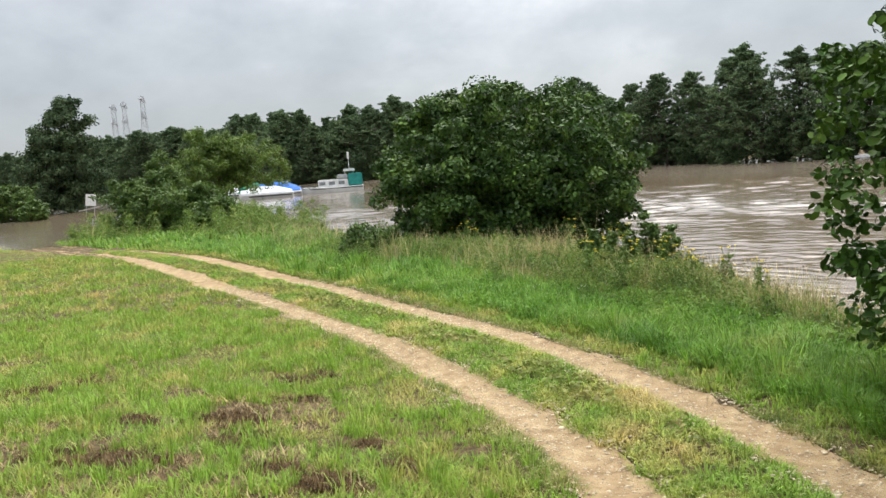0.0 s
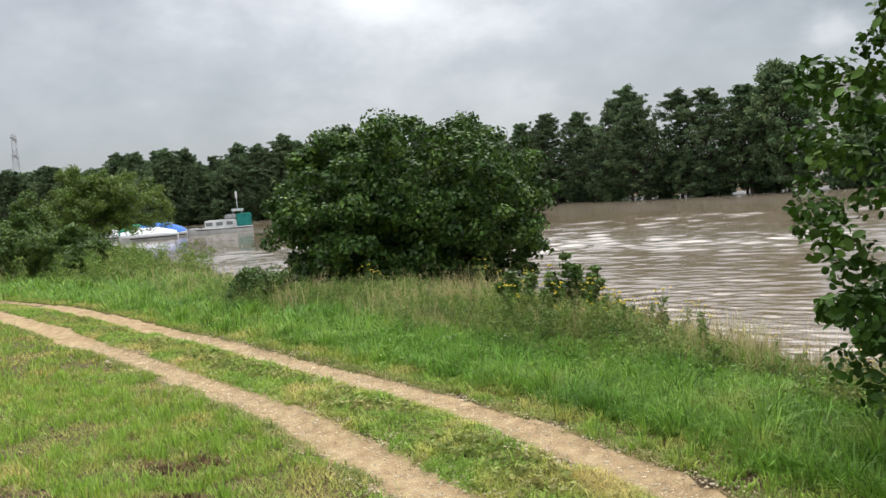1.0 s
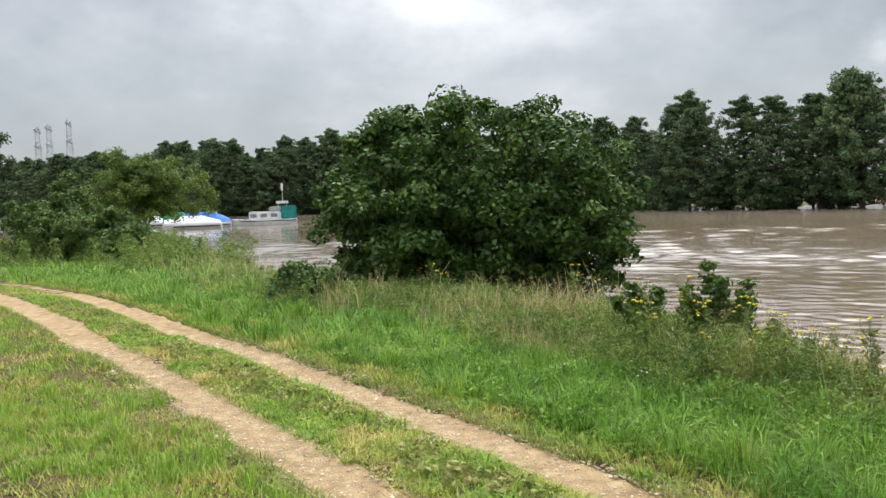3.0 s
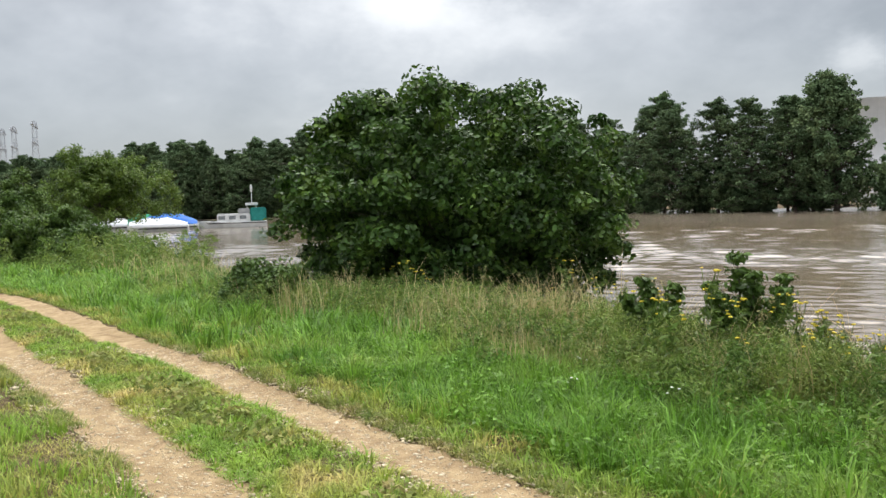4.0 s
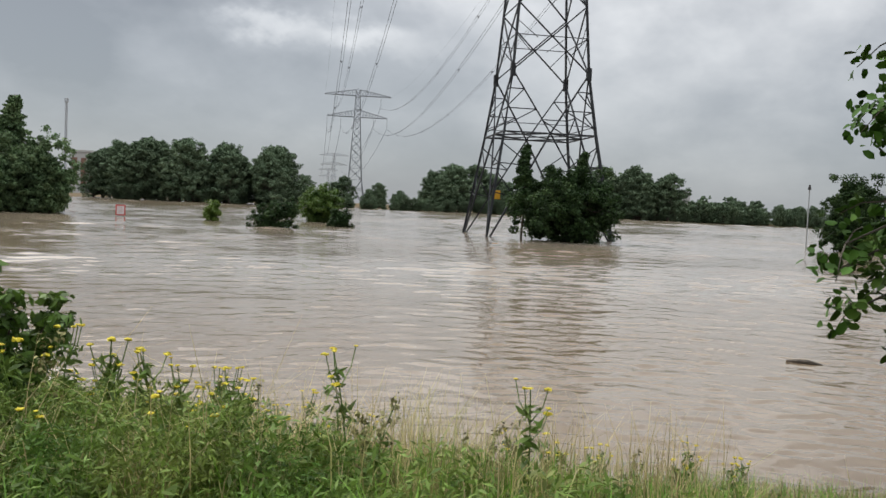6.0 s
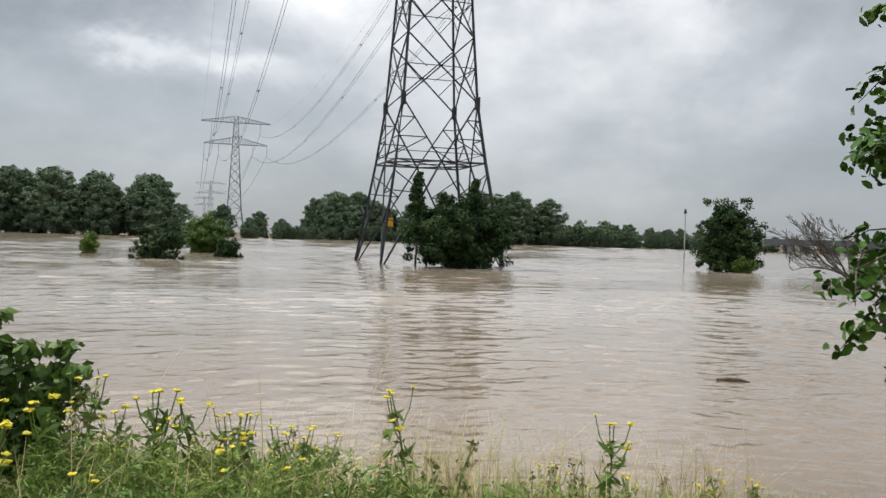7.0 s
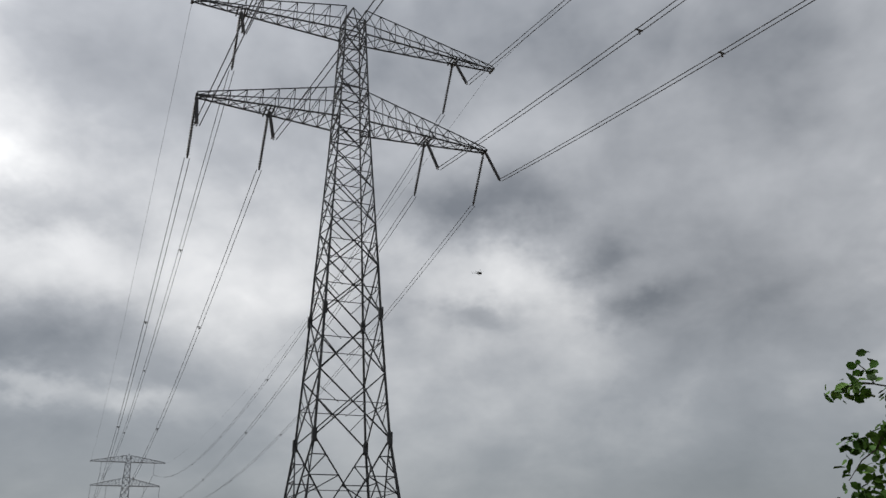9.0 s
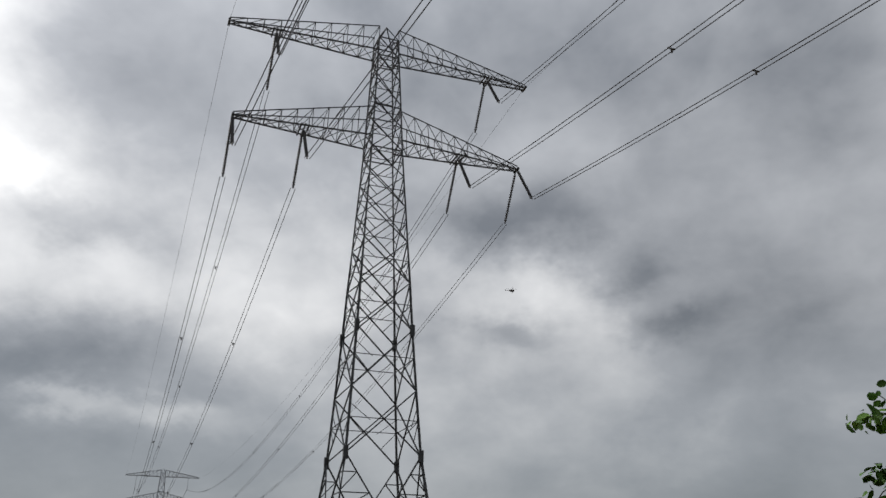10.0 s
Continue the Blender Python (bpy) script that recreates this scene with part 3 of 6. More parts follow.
def build_track():
    rng = np.random.default_rng(3)
    verts, quads = [], []
    line = spline(LANE, 0.12)
    d = np.gradient(line, axis=0)
    d /= np.linalg.norm(d, axis=1, keepdims=True)
    right = np.stack([d[:, 1], -d[:, 0]], -1)
    sel = (line[:, 1] > -10) & (line[:, 1] < 46)
    line, right = line[sel], right[sel]
    cols = np.linspace(-1, 1, 9)
    for off, width in ((0.66, 0.30), (-0.66, 0.36)):
        arc = np.arange(len(line)) * 0.12
        wl = width * (1 + 0.06 * np.sin(arc * 0.9 + off) + 0.05 * np.sin(arc * 5.3 + 1) + 0.10 * rng.normal(size=len(arc)))
        wr = width * (1 + 0.06 * np.sin(arc * 0.7 + 2 * off) + 0.05 * np.sin(arc * 4.7 + 3) + 0.10 * rng.normal(size=len(arc)))
        pts = []
        for c in cols:
            w = np.where(c < 0, wl, wr) * c
            pts.append(line + right * (off + w)[:, None])
        P = np.stack(pts, 1).reshape(-1, 2)
        base = len(verts) and sum(len(v) for v in verts)
        z = ground_z(P).reshape(-1, 9)
        z = z + np.array([-0.03, 0.006, 0.012, 0.014, 0.014, 0.014, 0.012, 0.006, -0.03])
        verts.append(np.column_stack([P, z.ravel()]))
        i = (np.arange(len(line) - 1)[:, None] * 9 + np.arange(8)[None]).ravel() + base
        quads.append(np.stack([i, i + 1, i + 10, i + 9], -1))
    ob = from_arrays("road", np.vstack(verts), quads, "dirt", smooth=True)
    tagged(ob, "two sandy wheel ruts of a farm track worn through the grass", "dirt track", kind="structure")
    # loose grit
    n = 110000
    k = rng.integers(0, len(line), n)
    o = np.where(rng.random(n) < 0.5, 0.66, -0.66) + np.where(rng.random(n) < 0.5, rng.normal(0, 0.17, n), rng.choice([-1, 1], n) * rng.normal(0.31, 0.05, n))
    P = line[k] + right[k] * o[:, None] + rng.normal(0, 0.05, (n, 2))
    near = (P[:, 1] > 2.5) & (P[:, 1] < 16)
    P = P[near]
    n = len(P)
    z = ground_z(P) + 0.016
    r = rng.gamma(2, 0.0028, n) + 0.0025
    octa = np.array([(1, 0, 0), (0, 1, 0), (-1, 0, 0), (0, -1, 0), (0, 0, 0.4), (0, 0, -0.7)], float)
    ang = rng.uniform(0, 6.28, n)
    ca, sa = np.cos(ang), np.sin(ang)
    v = octa[None] * r[:, None, None] * rng.uniform(0.7, 1.3, (n, 1, 3))
    v = np.stack([v[..., 0] * ca[:, None] - v[..., 1] * sa[:, None], v[..., 0] * sa[:, None] + v[..., 1] * ca[:, None], v[..., 2]], -1)
    v += np.column_stack([P, z])[:, None]
    f = np.array([(0, 1, 4), (1, 2, 4), (2, 3, 4), (3, 0, 4), (1, 0, 5), (2, 1, 5), (3, 2, 5), (0, 3, 5)])
    tagged(from_arrays("gravel", v.reshape(-1, 3), [(np.arange(n)[:, None, None] * 6 + f).reshape(-1, 3)], "pebble"),
           "loose pale grit scattered over the wheel ruts", "gravel", kind="stuff")


build_ground()
build_water()
build_track()


# ---- plants ----
def blades(xy, z, h, w, lean, rng, bent=True, heading=None):
    """Vertices and faces of grass blades."""
    n = len(xy)
    a = rng.uniform(0, 2 * np.pi, n)
    side = np.stack([np.cos(a), np.sin(a), np.zeros(n)], -1) * w[:, None] * 0.5
    if heading is not None:
        a = heading - np.pi / 2
        side = np.stack([np.cos(a), np.sin(a), np.zeros(n)], -1) * w[:, None] * 0.5
    b = a + np.pi / 2 + rng.normal(0, 0.3, n)
    to = np.stack([np.cos(b), np.sin(b), np.zeros(n)], -1) * (lean * h)[:, None]
    base = np.column_stack([xy, z])
    top = np.column_stack([np.zeros((n, 2)), h])
    tip = base + to + top * np.sqrt(np.clip(1 - lean**2 * 0.5, 0.2, 1))[:, None]
    i = np.arange(n)[:, None]
    if not bent:
        v = np.stack([base - side, base + side, tip], 1).reshape(-1, 3)
        return v, [i * 3 + np.array([[0, 1, 2]])]
    mid = base + to * 0.3 + top * 0.58
    v = np.stack([base - side, base + side, mid + side * 0.75, mid - side * 0.75, tip], 1).reshape(-1, 3)
    return v, [i * 5 + np.array([[0, 1, 2, 3]]), i * 5 + np.array([[3, 2, 4]])]


def scatter(rng, n, x0, x1, y0, y1):
    return np.column_stack([rng.uniform(x0, x1, n), rng.uniform(y0, y1, n)])


def grass_field(name, rng, zones, height, width, lean, mat, label, test, bent=True, clump=0.9):
    vs, fs4, fs3, base = [], [], [], 0
    for n, x0, x1, y0, y1, hs, ws in zones:
        xy = scatter(rng, n, x0, x1, y0, y1)
        keep = test(xy, rng)
        xy = xy[keep]
        m = len(xy)
        h = height * hs * growth(xy) * rng.gamma(6, 1 / 6, m) * (1 + clump * 0.5 * (wobble(xy[:, 0], xy[:, 1], 2.3) + wobble(xy[:, 0], xy[:, 1], 7.9, 4.0)))
        v, f = blades(xy, ground_z(xy) - 0.01, h, width * ws * rng.uniform(0.6, 1.4, m), np.clip(rng.normal(lean, 0.2, m), 0.05, 1.1), rng, bent)
        vs.append(v)
        for fa in f:
            (fs4 if fa.shape[1] == 4 else fs3).append(fa + base)
        base += len(v)
    faces = ([np.vstack(fs4)] if fs4 else []) + ([np.vstack(fs3)] if fs3 else [])
    tagged(from_arrays(name, np.vstack(vs), faces, mat), label, "grass", kind="stuff")


def not_rut(xy, rng):
    off = lane_offset(xy)
    d = np.minimum(np.abs(off - 0.66), np.abs(off + 0.66))
    return d > 0.30 + 0.16 * smooth01((xy[:, 1] - 20) / 10) + 0.12 * wobble(xy[:, 0], xy[:, 1], 5.0) + rng.normal(0, 0.05, len(xy))


SCRAPES = [(-4.0, 8.61, 0.24), (-1.99, 6.82, 0.3), (-1.73, 6.53, 0.24), (-1.56, 8.22, 0.26), (-1.47, 7.39, 0.2), (-2.83, 6.85, 0.24), (-2.61, 5.74, 0.3), (-2.25, 5.57, 0.24), (-1.72, 6.11, 0.22), (-0.83, 5.01, 0.28), (-1.28, 5.28, 0.2), (-0.7, 5.9, 0.18), (-3.03, 5.94, 0.2), (-5.43, 9.82, 0.25), (-4.4, 8.32, 0.25), (-0.46, 5.44, 0.16)]


def near_scrape(xy):
    """Share of a scrape in the lawn, with a ragged rim."""
    best = np.zeros(len(xy))
    rag = 1 + 0.5 * wobble(xy[:, 0], xy[:, 1], 13.0, 0.8) + 0.3 * wobble(xy[:, 0], xy[:, 1], 29.0, 2.8)
    for x, y, r in SCRAPES:
        d = np.hypot(xy[:, 0] - x, (xy[:, 1] - y) * 1.5) / (r * rag)
        best = np.maximum(best, smooth01((1.25 - d) / 0.5))
    return best


def bare_patch(xy):
    """Share of worn, straw-covered ground on the lawn beside the track."""
    x, y = xy[:, 0], xy[:, 1]
    worn = np.exp(-(((x + 2.0) / 2.4) ** 2) - ((y - 6.2) / 2.2) ** 2)
    return np.maximum(0.6 * near_scrape(xy), smooth01((wobble(x, y, 3.1, 0.6) * 0.6 + 0.5 * wobble(x, y, 8.7, 2.0) + 0.75 * worn - 0.62) / 0.3))


def soil_spot(xy):
    """Small scraped spots of dark soil."""
    x, y = xy[:, 0], xy[:, 1]
    return np.maximum(near_scrape(xy), smooth01((wobble(x, y, 4.4, 1.9) * 0.7 + 0.5 * wobble(x, y, 11.0, 0.3) - 0.62) / 0.2))


def on_lawn(xy, rng):
    off = lane_offset(xy)
    return (rng.random(len(xy)) > 0.93 * soil_spot(xy)) & (off < -0.3) & not_rut(xy, rng) & (inside_distance(xy, LAND) > 0.05) & (rng.random(len(xy)) > 0.9 * bare_patch(xy))


def on_bare(xy, rng):
    off = lane_offset(xy)
    return (off < -0.9) & not_rut(xy, rng) & (rng.random(len(xy)) < (0.12 + bare_patch(xy)) * (1 - 0.55 * soil_spot(xy)))


def on_bank(xy, rng):
    off = lane_offset(xy)
    return (off > 0.55) & not_rut(xy, rng) & (inside_distance(xy, LAND) > 0.3)


def edge_width(xy):
    """How far the rough weeds reach inland from the water."""
    return 1.8 + 1.5 * smooth01((xy[:, 1] - 7.5) / 2.5) + 1.3 * smooth01((xy[:, 1] - 10.5) / 4) + 0.45 * wobble(xy[:, 0], xy[:, 1], 1.7)


def on_edge(xy, rng):
    off, s = lane_offset(xy), inside_distance(xy, LAND)
    return (off > 2.0) & (s > 0.3) & (s < edge_width(xy)) & (rng.random(len(xy)) < 0.35 + 0.65 * (wobble(xy[:, 0], xy[:, 1], 3.1, 2.0) > 0))


def growth(xy):
    """Share of full height: the weeds are shorter along the near stretch of the edge."""
    return 1 - 0.55 * smooth01((13.6 - xy[:, 1]) / 2.4) * smooth01((xy[:, 0] - 3.2) / 1.1)


def lane_spots(rng, n, y0, y1, o0, o1):
    """Random places along the track between two offsets from its middle."""
    ok = np.flatnonzero((LANE_LINE[:, 1] > y0) & (LANE_LINE[:, 1] < y1))
    k = rng.choice(ok, n)
    return LANE_LINE[k] + LANE_RIGHT[k] * rng.uniform(o0, o1, n)[:, None] + LANE_DIR[k] * rng.uniform(-0.13, 0.13, n)[:, None]


def edge_spots(rng, n, x0, x1, y0, y1, s0, s1):
    xy = scatter(rng, n, x0, x1, y0, y1)
    s, off = inside_distance(xy, LAND), lane_offset(xy)
    return xy[(s > s0) & (s < s1) & (off > 1.5)]


def tuft_field(name, rng, centres, per, radius, height, width, mat, label, lean=0.5):
    """Grass in tufts: blades that spread from shared centres."""
    k = np.repeat(np.arange(len(centres)), per)
    n = len(k)
    a = rng.uniform(0, 2 * np.pi, n)
    d = radius * np.sqrt(rng.random(n)) * rng.uniform(0.5, 1.4, len(centres))[k]
    xy = centres[k] + np.stack([np.cos(a), np.sin(a)], -1) * d[:, None]
    size = rng.gamma(7, 1 / 7, len(centres))[k]
    h = height * size * rng.uniform(0.55, 1.2, n) * growth(xy)
    v, f = blades(xy, ground_z(xy) - 0.01, h, width * rng.uniform(0.6, 1.4, n), np.clip(lean * (0.5 + d / radius) * rng.uniform(0.4, 1.4, n), 0.05, 1.15), rng, True, a)
    tagged(from_arrays(name, v, f, mat), label, "grass", kind="stuff")


def build_grass():
    rng = np.random.default_rng(11)
    grass_field("lawn_grass", rng, [(290000, -9, 3, 2.5, 13, 0.8, 1), (150000, -16, 0, 13, 27, 0.75, 1.6), (90000, -30, -6, 27, 46, 0.42, 2.5), (20000, -60, -20, 20, 52, 1.5, 7), (60000, -14, 3, -9, 2.5, 1.2, 3), (30000, -16, -9, 2.5, 13, 1.2, 3), (30000, -60, -14, -14, 22, 1.5, 7), (16000, -40, 4, -30, -9, 1.6, 8)],
                0.07, 0.012, 0.85, "lawn", "short mown lawn grass with dry and bare patches", on_lawn, bent=False)
    c = scatter(rng, 12500, -8.5, 3, 2.5, 13)
    c = c[on_lawn(c, rng) & (lane_offset(c) < -1.0) & (wobble(c[:, 0], c[:, 1], 2.9, 1.0) > -0.35)]
    tuft_field("lawn_tufts", rng, c, 16, 0.07, 0.095, 0.009, "lawn_bright", "brighter tufts of grass standing up from the lawn")
    c = scatter(rng, 5000, -16, 0, 13, 26)
    c = c[on_lawn(c, rng) & (lane_offset(c) < -1.0)]
    tuft_field("lawn_tufts", rng, c, 11, 0.09, 0.10, 0.014, "lawn", "brighter tufts of grass standing up from the lawn")
    grass_field("thatch", rng, [(120000, -8, 2.5, 2.5, 13, 1, 1), (20000, -14, 0, 13, 24, 1, 2)], 0.06, 0.008, 1.05, "thatch",
                "dead straw-brown mown grass lying on the bare patches", on_bare, bent=False)
    c = scatter(rng, 40000, -5.2, 0.2, 4.2, 10.0)
    c = c[(rng.random(len(c)) < 0.85 * near_scrape(c)) & (lane_offset(c) < -1.1)]
    tuft_field("dead_tufts", rng, c, 9, 0.035, 0.05, 0.006, "dead", "dark brown dead grass roots in scraped spots of the lawn", 0.8)
    c = np.vstack([lane_spots(rng, 5200, 2.5, 16, -0.36, 0.38), lane_spots(rng, 2200, 16, 30, -0.3, 0.3)])
    tuft_field("strip_grass", rng, c, 11, 0.06, 0.055, 0.010, "lawn", "low trodden grass between the wheel ruts", 0.9)
    c = lane_spots(rng, 5200, 2.5, 30, 0.96, 1.9)
    tuft_field("verge_grass", rng, c, 14, 0.08, 0.085, 0.010, "lawn", "short grass along the edge of the track", 0.8)
    for side in (-0.66, 0.66):
        for edge in (-0.33, 0.33):
            c = np.vstack([lane_spots(rng, 3600, 2.5, 16, side + edge * 0.97 - 0.1, side + edge * 0.97 + 0.1), lane_spots(rng, 1300, 16, 27, side + edge * 1.1 - 0.08, side + edge * 1.1 + 0.08)])
            c = c[wobble(c[:, 0], c[:, 1], 4.0, side + edge) > -0.2]
            tuft_field("rut_edge_grass", rng, c, 10, 0.05, 0.05, 0.009, "rough" if edge * side > 0 else "lawn", "short worn grass fraying into the wheel ruts", 0.95)
    c = scatter(rng, 15000, -3, 7.2, 3, 15)
    c = c[on_bank(c, rng) & (lane_offset(c) > 1.35) & (inside_distance(c, LAND) > 0.92 * edge_width(c) - 0.3 + 0.6 * rng.random(len(c)))]
    tuft_field("bank_grass", rng, c, 30, 0.10, 0.17, 0.010, "bank", "long lush green grass on the bank", 0.75)
    c = np.vstack([edge_spots(rng, 15000, 0, 7.6, 3, 15, 0.3, 4.6), edge_spots(rng, 5000, -3, 5.4, 15, 22, 0.0, 4.8)])
    c = c[inside_distance(c, LAND) < edge_width(c)]
    tuft_field("rough_grass", rng, c, 26, 0.11, 0.19, 0.007, "rough", "rough olive and straw bank grass by the water", 0.6)
    c = scatter(rng, 6500, -11, 5.5, 15, 28)
    c = c[on_bank(c, rng) & (lane_offset(c) > 1.2)]
    tuft_field("bank_grass", rng, c, 18, 0.16, 0.22, 0.02, "bank", "long lush green grass on the bank", 0.75)
    c = np.vstack([scatter(rng, 5000, 1, 9.5, -9, 3), scatter(rng, 2500, 2, 13, -30, -9)])
    c = c[on_bank(c, rng) & (lane_offset(c) > 1.2)]
    tuft_field("bank_grass", rng, c, 14, 0.22, 0.2, 0.03, "bank", "long lush green grass on the bank", 0.75)
    c = scatter(rng, 7000, -26, 1, 28, 66)
    c = c[on_bank(c, rng) & (lane_offset(c) > 1.0)]
    tuft_field("bank_grass", rng, c, 14, 0.3, 0.26, 0.045, "bank", "long lush green grass on the bank", 0.75)
    grass_field("dry_grass", rng, [(52000, 0, 7.6, 3, 16, 1, 1), (2200, -4, 5.5, 13, 22, 1.2, 1.2), (5000, -6, 3, 22, 30, 1.0, 1.5), (12000, -22, 0, 28, 62, 1.3, 3)], 0.36, 0.006, 0.6, "straw",
                "tall straw-coloured grass along the water's edge", on_edge)


def leaf_cloud(rng, centres, radii, per, size, squash=0.8, droop=0.3, shell=0.35, oval=False, narrow=0.31):
    """Leaves as folded diamonds round clump centres."""
    k = np.repeat(np.arange(len(centres)), per)
    n = len(k)
    d = rng.normal(size=(n, 3))
    d /= np.linalg.norm(d, axis=1, keepdims=True)
    r = radii[k] * (shell + (1 - shell) * rng.random(n) ** 0.6)
    p = centres[k] + d * r[:, None] * np.array([1, 1, squash])
    nrm = d + rng.normal(0, 0.7, (n, 3)) + np.array([0, 0, 0.5])
    nrm /= np.linalg.norm(nrm, axis=1, keepdims=True)
    t = np.cross(nrm, rng.normal(size=(n, 3)))
    t[:, 2] -= droop
    t -= (t * nrm).sum(1, keepdims=True) * nrm
    t /= np.linalg.norm(t, axis=1, keepdims=True) + 1e-9
    s = np.cross(nrm, t)
    L = size * rng.uniform(0.65, 1.35, n)[:, None]
    a, b = p - t * L * 0.5, p + t * L * 0.5
    m = p - t * L * 0.05 + nrm * L * 0.07
    if oval:
        c1, c2 = p - t * L * 0.2, p + t * L * 0.22
        up = nrm * L * 0.08
        v = np.stack([a, c1 + s * L * 0.30 + up, c2 + s * L * 0.27 + up, b, c2 - s * L * 0.27 + up, c1 - s * L * 0.30 + up], 1).reshape(-1, 3)
        i = np.arange(n)[:, None] * 6
        return v, np.vstack([i + np.array([[0, 1, 2, 3]]), i + np.array([[0, 3, 4, 5]])])
    v = np.stack([a, m + s * L * narrow, b, m - s * L * narrow], 1).reshape(-1, 3)
    return v, np.arange(n)[:, None] * 4 + np.array([[0, 1, 2, 3]])


def limb_points(rng, base, heading, length, rise, n=5, wander=0.12):
    pts = [np.array(base, float)]
    d = np.array([math.cos(heading), math.sin(heading), rise], float)
    d /= np.linalg.norm(d)
    for i in range(n):
        d = d + rng.normal(0, wander, 3) + np.array([0, 0, 0.04])
        d /= np.linalg.norm(d)
        pts.append(pts[-1] + d * length / n)
    return pts


def make_tree(name, rng, height, spread, trunk_r, first, limbs, clump, per, leaf, mat, profile, label, category, x=0, y=0, z=0, stems=1, group="", shell=0.35, twigs=2, crown_label="", oval=False, clear=-0.25, dome=0, rise=(0.0, 0.55), reach_share=0.72, lumpy=0.2, squash=0.8, uneven=0.22):
    """A trunk with limbs and a crown of leaf clumps. profile(u): limb reach at height share u."""
    root = thing(name, x, y, z, label, category, group)
    bm = bmesh.new()
    centres, radii = [], []
    mid, half = np.array([0, 0, height * 0.45]), np.array([spread, spread, height * 0.55])
    for s in range(stems):
        lean = rng.normal(0, 0.05 if stems == 1 else 0.22, 2)
        foot = np.array([*(rng.normal(0, 0.12, 2) if stems > 1 else (0, 0)), -0.3])
        hs = height * (1 if s == 0 else rng.uniform(0.6, 0.92)) * (0.8 if dome else 1)
        pts, rad = [], []
        for i in range(9):
            u = i / 8
            wander = 0.02 * hs * np.sin(u * 7 + np.array([s, s + 2.0])) * u
            pts.append(np.array([*(foot[:2] + lean * hs * u + wander), foot[2] + (hs * 0.94 + 0.3) * u]))
            rad.append(trunk_r * (1 - 0.9 * u) * (1 if s == 0 else 0.7))
        tube(bm, pts, rad, 7)
        for i in range(limbs // stems):
            u = first + (1 - first) * ((i + rng.random()) / (limbs // stems))
            k = min(int(u * 8), 7)
            at = pts[k] + (pts[k + 1] - pts[k]) * (u * 8 - k)
            reach = spread * profile(u) * rng.uniform(0.94 - uneven, 0.94 + uneven) * (reach_share if dome else 1)
            lp = limb_points(rng, at, 2.4 * i + 1.1 * s + rng.normal(0, 0.4), reach, rng.uniform(*rise) * (0.5 + u))
            while dome and np.linalg.norm((lp[-1] - mid) / half) > 0.93:
                lp = [at + (p - at) * 0.8 for p in lp]
                if np.linalg.norm(lp[-1] - at) < 0.1:
                    break
            if dome and lp[-1][2] < clear:
                continue
            tube(bm, lp, [max(trunk_r * 0.34 * (1 - u * 0.6) * (1 - 0.85 * j / 5), 0.006) for j in range(6)], 4)
            for j in (3, 4, 5):
                centres.append(lp[j] + rng.normal(0, clump * 0.35, 3))
                radii.append(clump * rng.uniform(0.6, 1.15) * (0.8 if j == 5 else 1))
            for w in range(twigs):
                tp = limb_points(rng, lp[2 + w % 3], rng.uniform(0, 6.28), reach * 0.4, rng.uniform(-0.2, 0.7), 3)
                if dome and np.linalg.norm((tp[-1] - mid) / half) > 0.98:
                    continue
                tube(bm, tp, [0.02 * trunk_r / 0.15, 0.014 * trunk_r / 0.15, 0.01 * trunk_r / 0.15, 0.006], 3)
                centres.append(tp[-1])
                radii.append(clump * rng.uniform(0.45, 0.9))
        centres.append(pts[-1])
        radii.append(clump * 0.7)
    part("trunk", bm, "bark", root)
    centres, radii = np.array(centres), np.array(radii)
    high = centres[:, 2] > clear + radii * 0.4
    if dome:
        # fill and trim to a lumpy dome
        d = rng.normal(size=(dome, 3))
        d /= np.linalg.norm(d, axis=1, keepdims=True)
        lump = 1 + lumpy * wobble(d[:, 0] * 5 + d[:, 2] * 3, d[:, 1] * 5, 1.0, 2.0)
        fill = d * (lump * rng.uniform(0.72, 0.98, dome))[:, None] * np.array([spread, spread, height * 0.55]) + np.array([0, 0, height * 0.45])
        size = (np.linalg.norm((centres - np.array([0, 0, height * 0.45])) / np.array([spread, spread, height * 0.55]), axis=1) < 1.02) & high
        centres, radii = np.vstack([centres[size], fill]), np.concatenate([radii[size], rng.uniform(0.6, 1.05, dome) * clump])
        high = centres[:, 2] > clear + radii * 0.5
    v, f = leaf_cloud(rng, centres[high], radii[high], per, leaf, squash=squash, shell=shell, oval=oval)
    from_arrays("crown", v, [f], mat, root, crown_label)
    return root


def full_profile(u):
    return math.sqrt(max(0.05, 1 - (2 * u - 0.85) ** 2 * 0.85))


def cone_profile(u):
    return max(0.08, 1.05 - u)


def alder_profile(u):
    return 0.55 + 1.6 * u if u < 0.28 else 0.16 + 0.84 * (1 - ((u - 0.28) / 0.72) ** 1.7)


def low_profile(u):
    return 1.0 if u < 0.6 else 1.0 - 1.3 * (u - 0.6)


def skirt_profile(u):
    return 1.0 - 0.55 * u * u


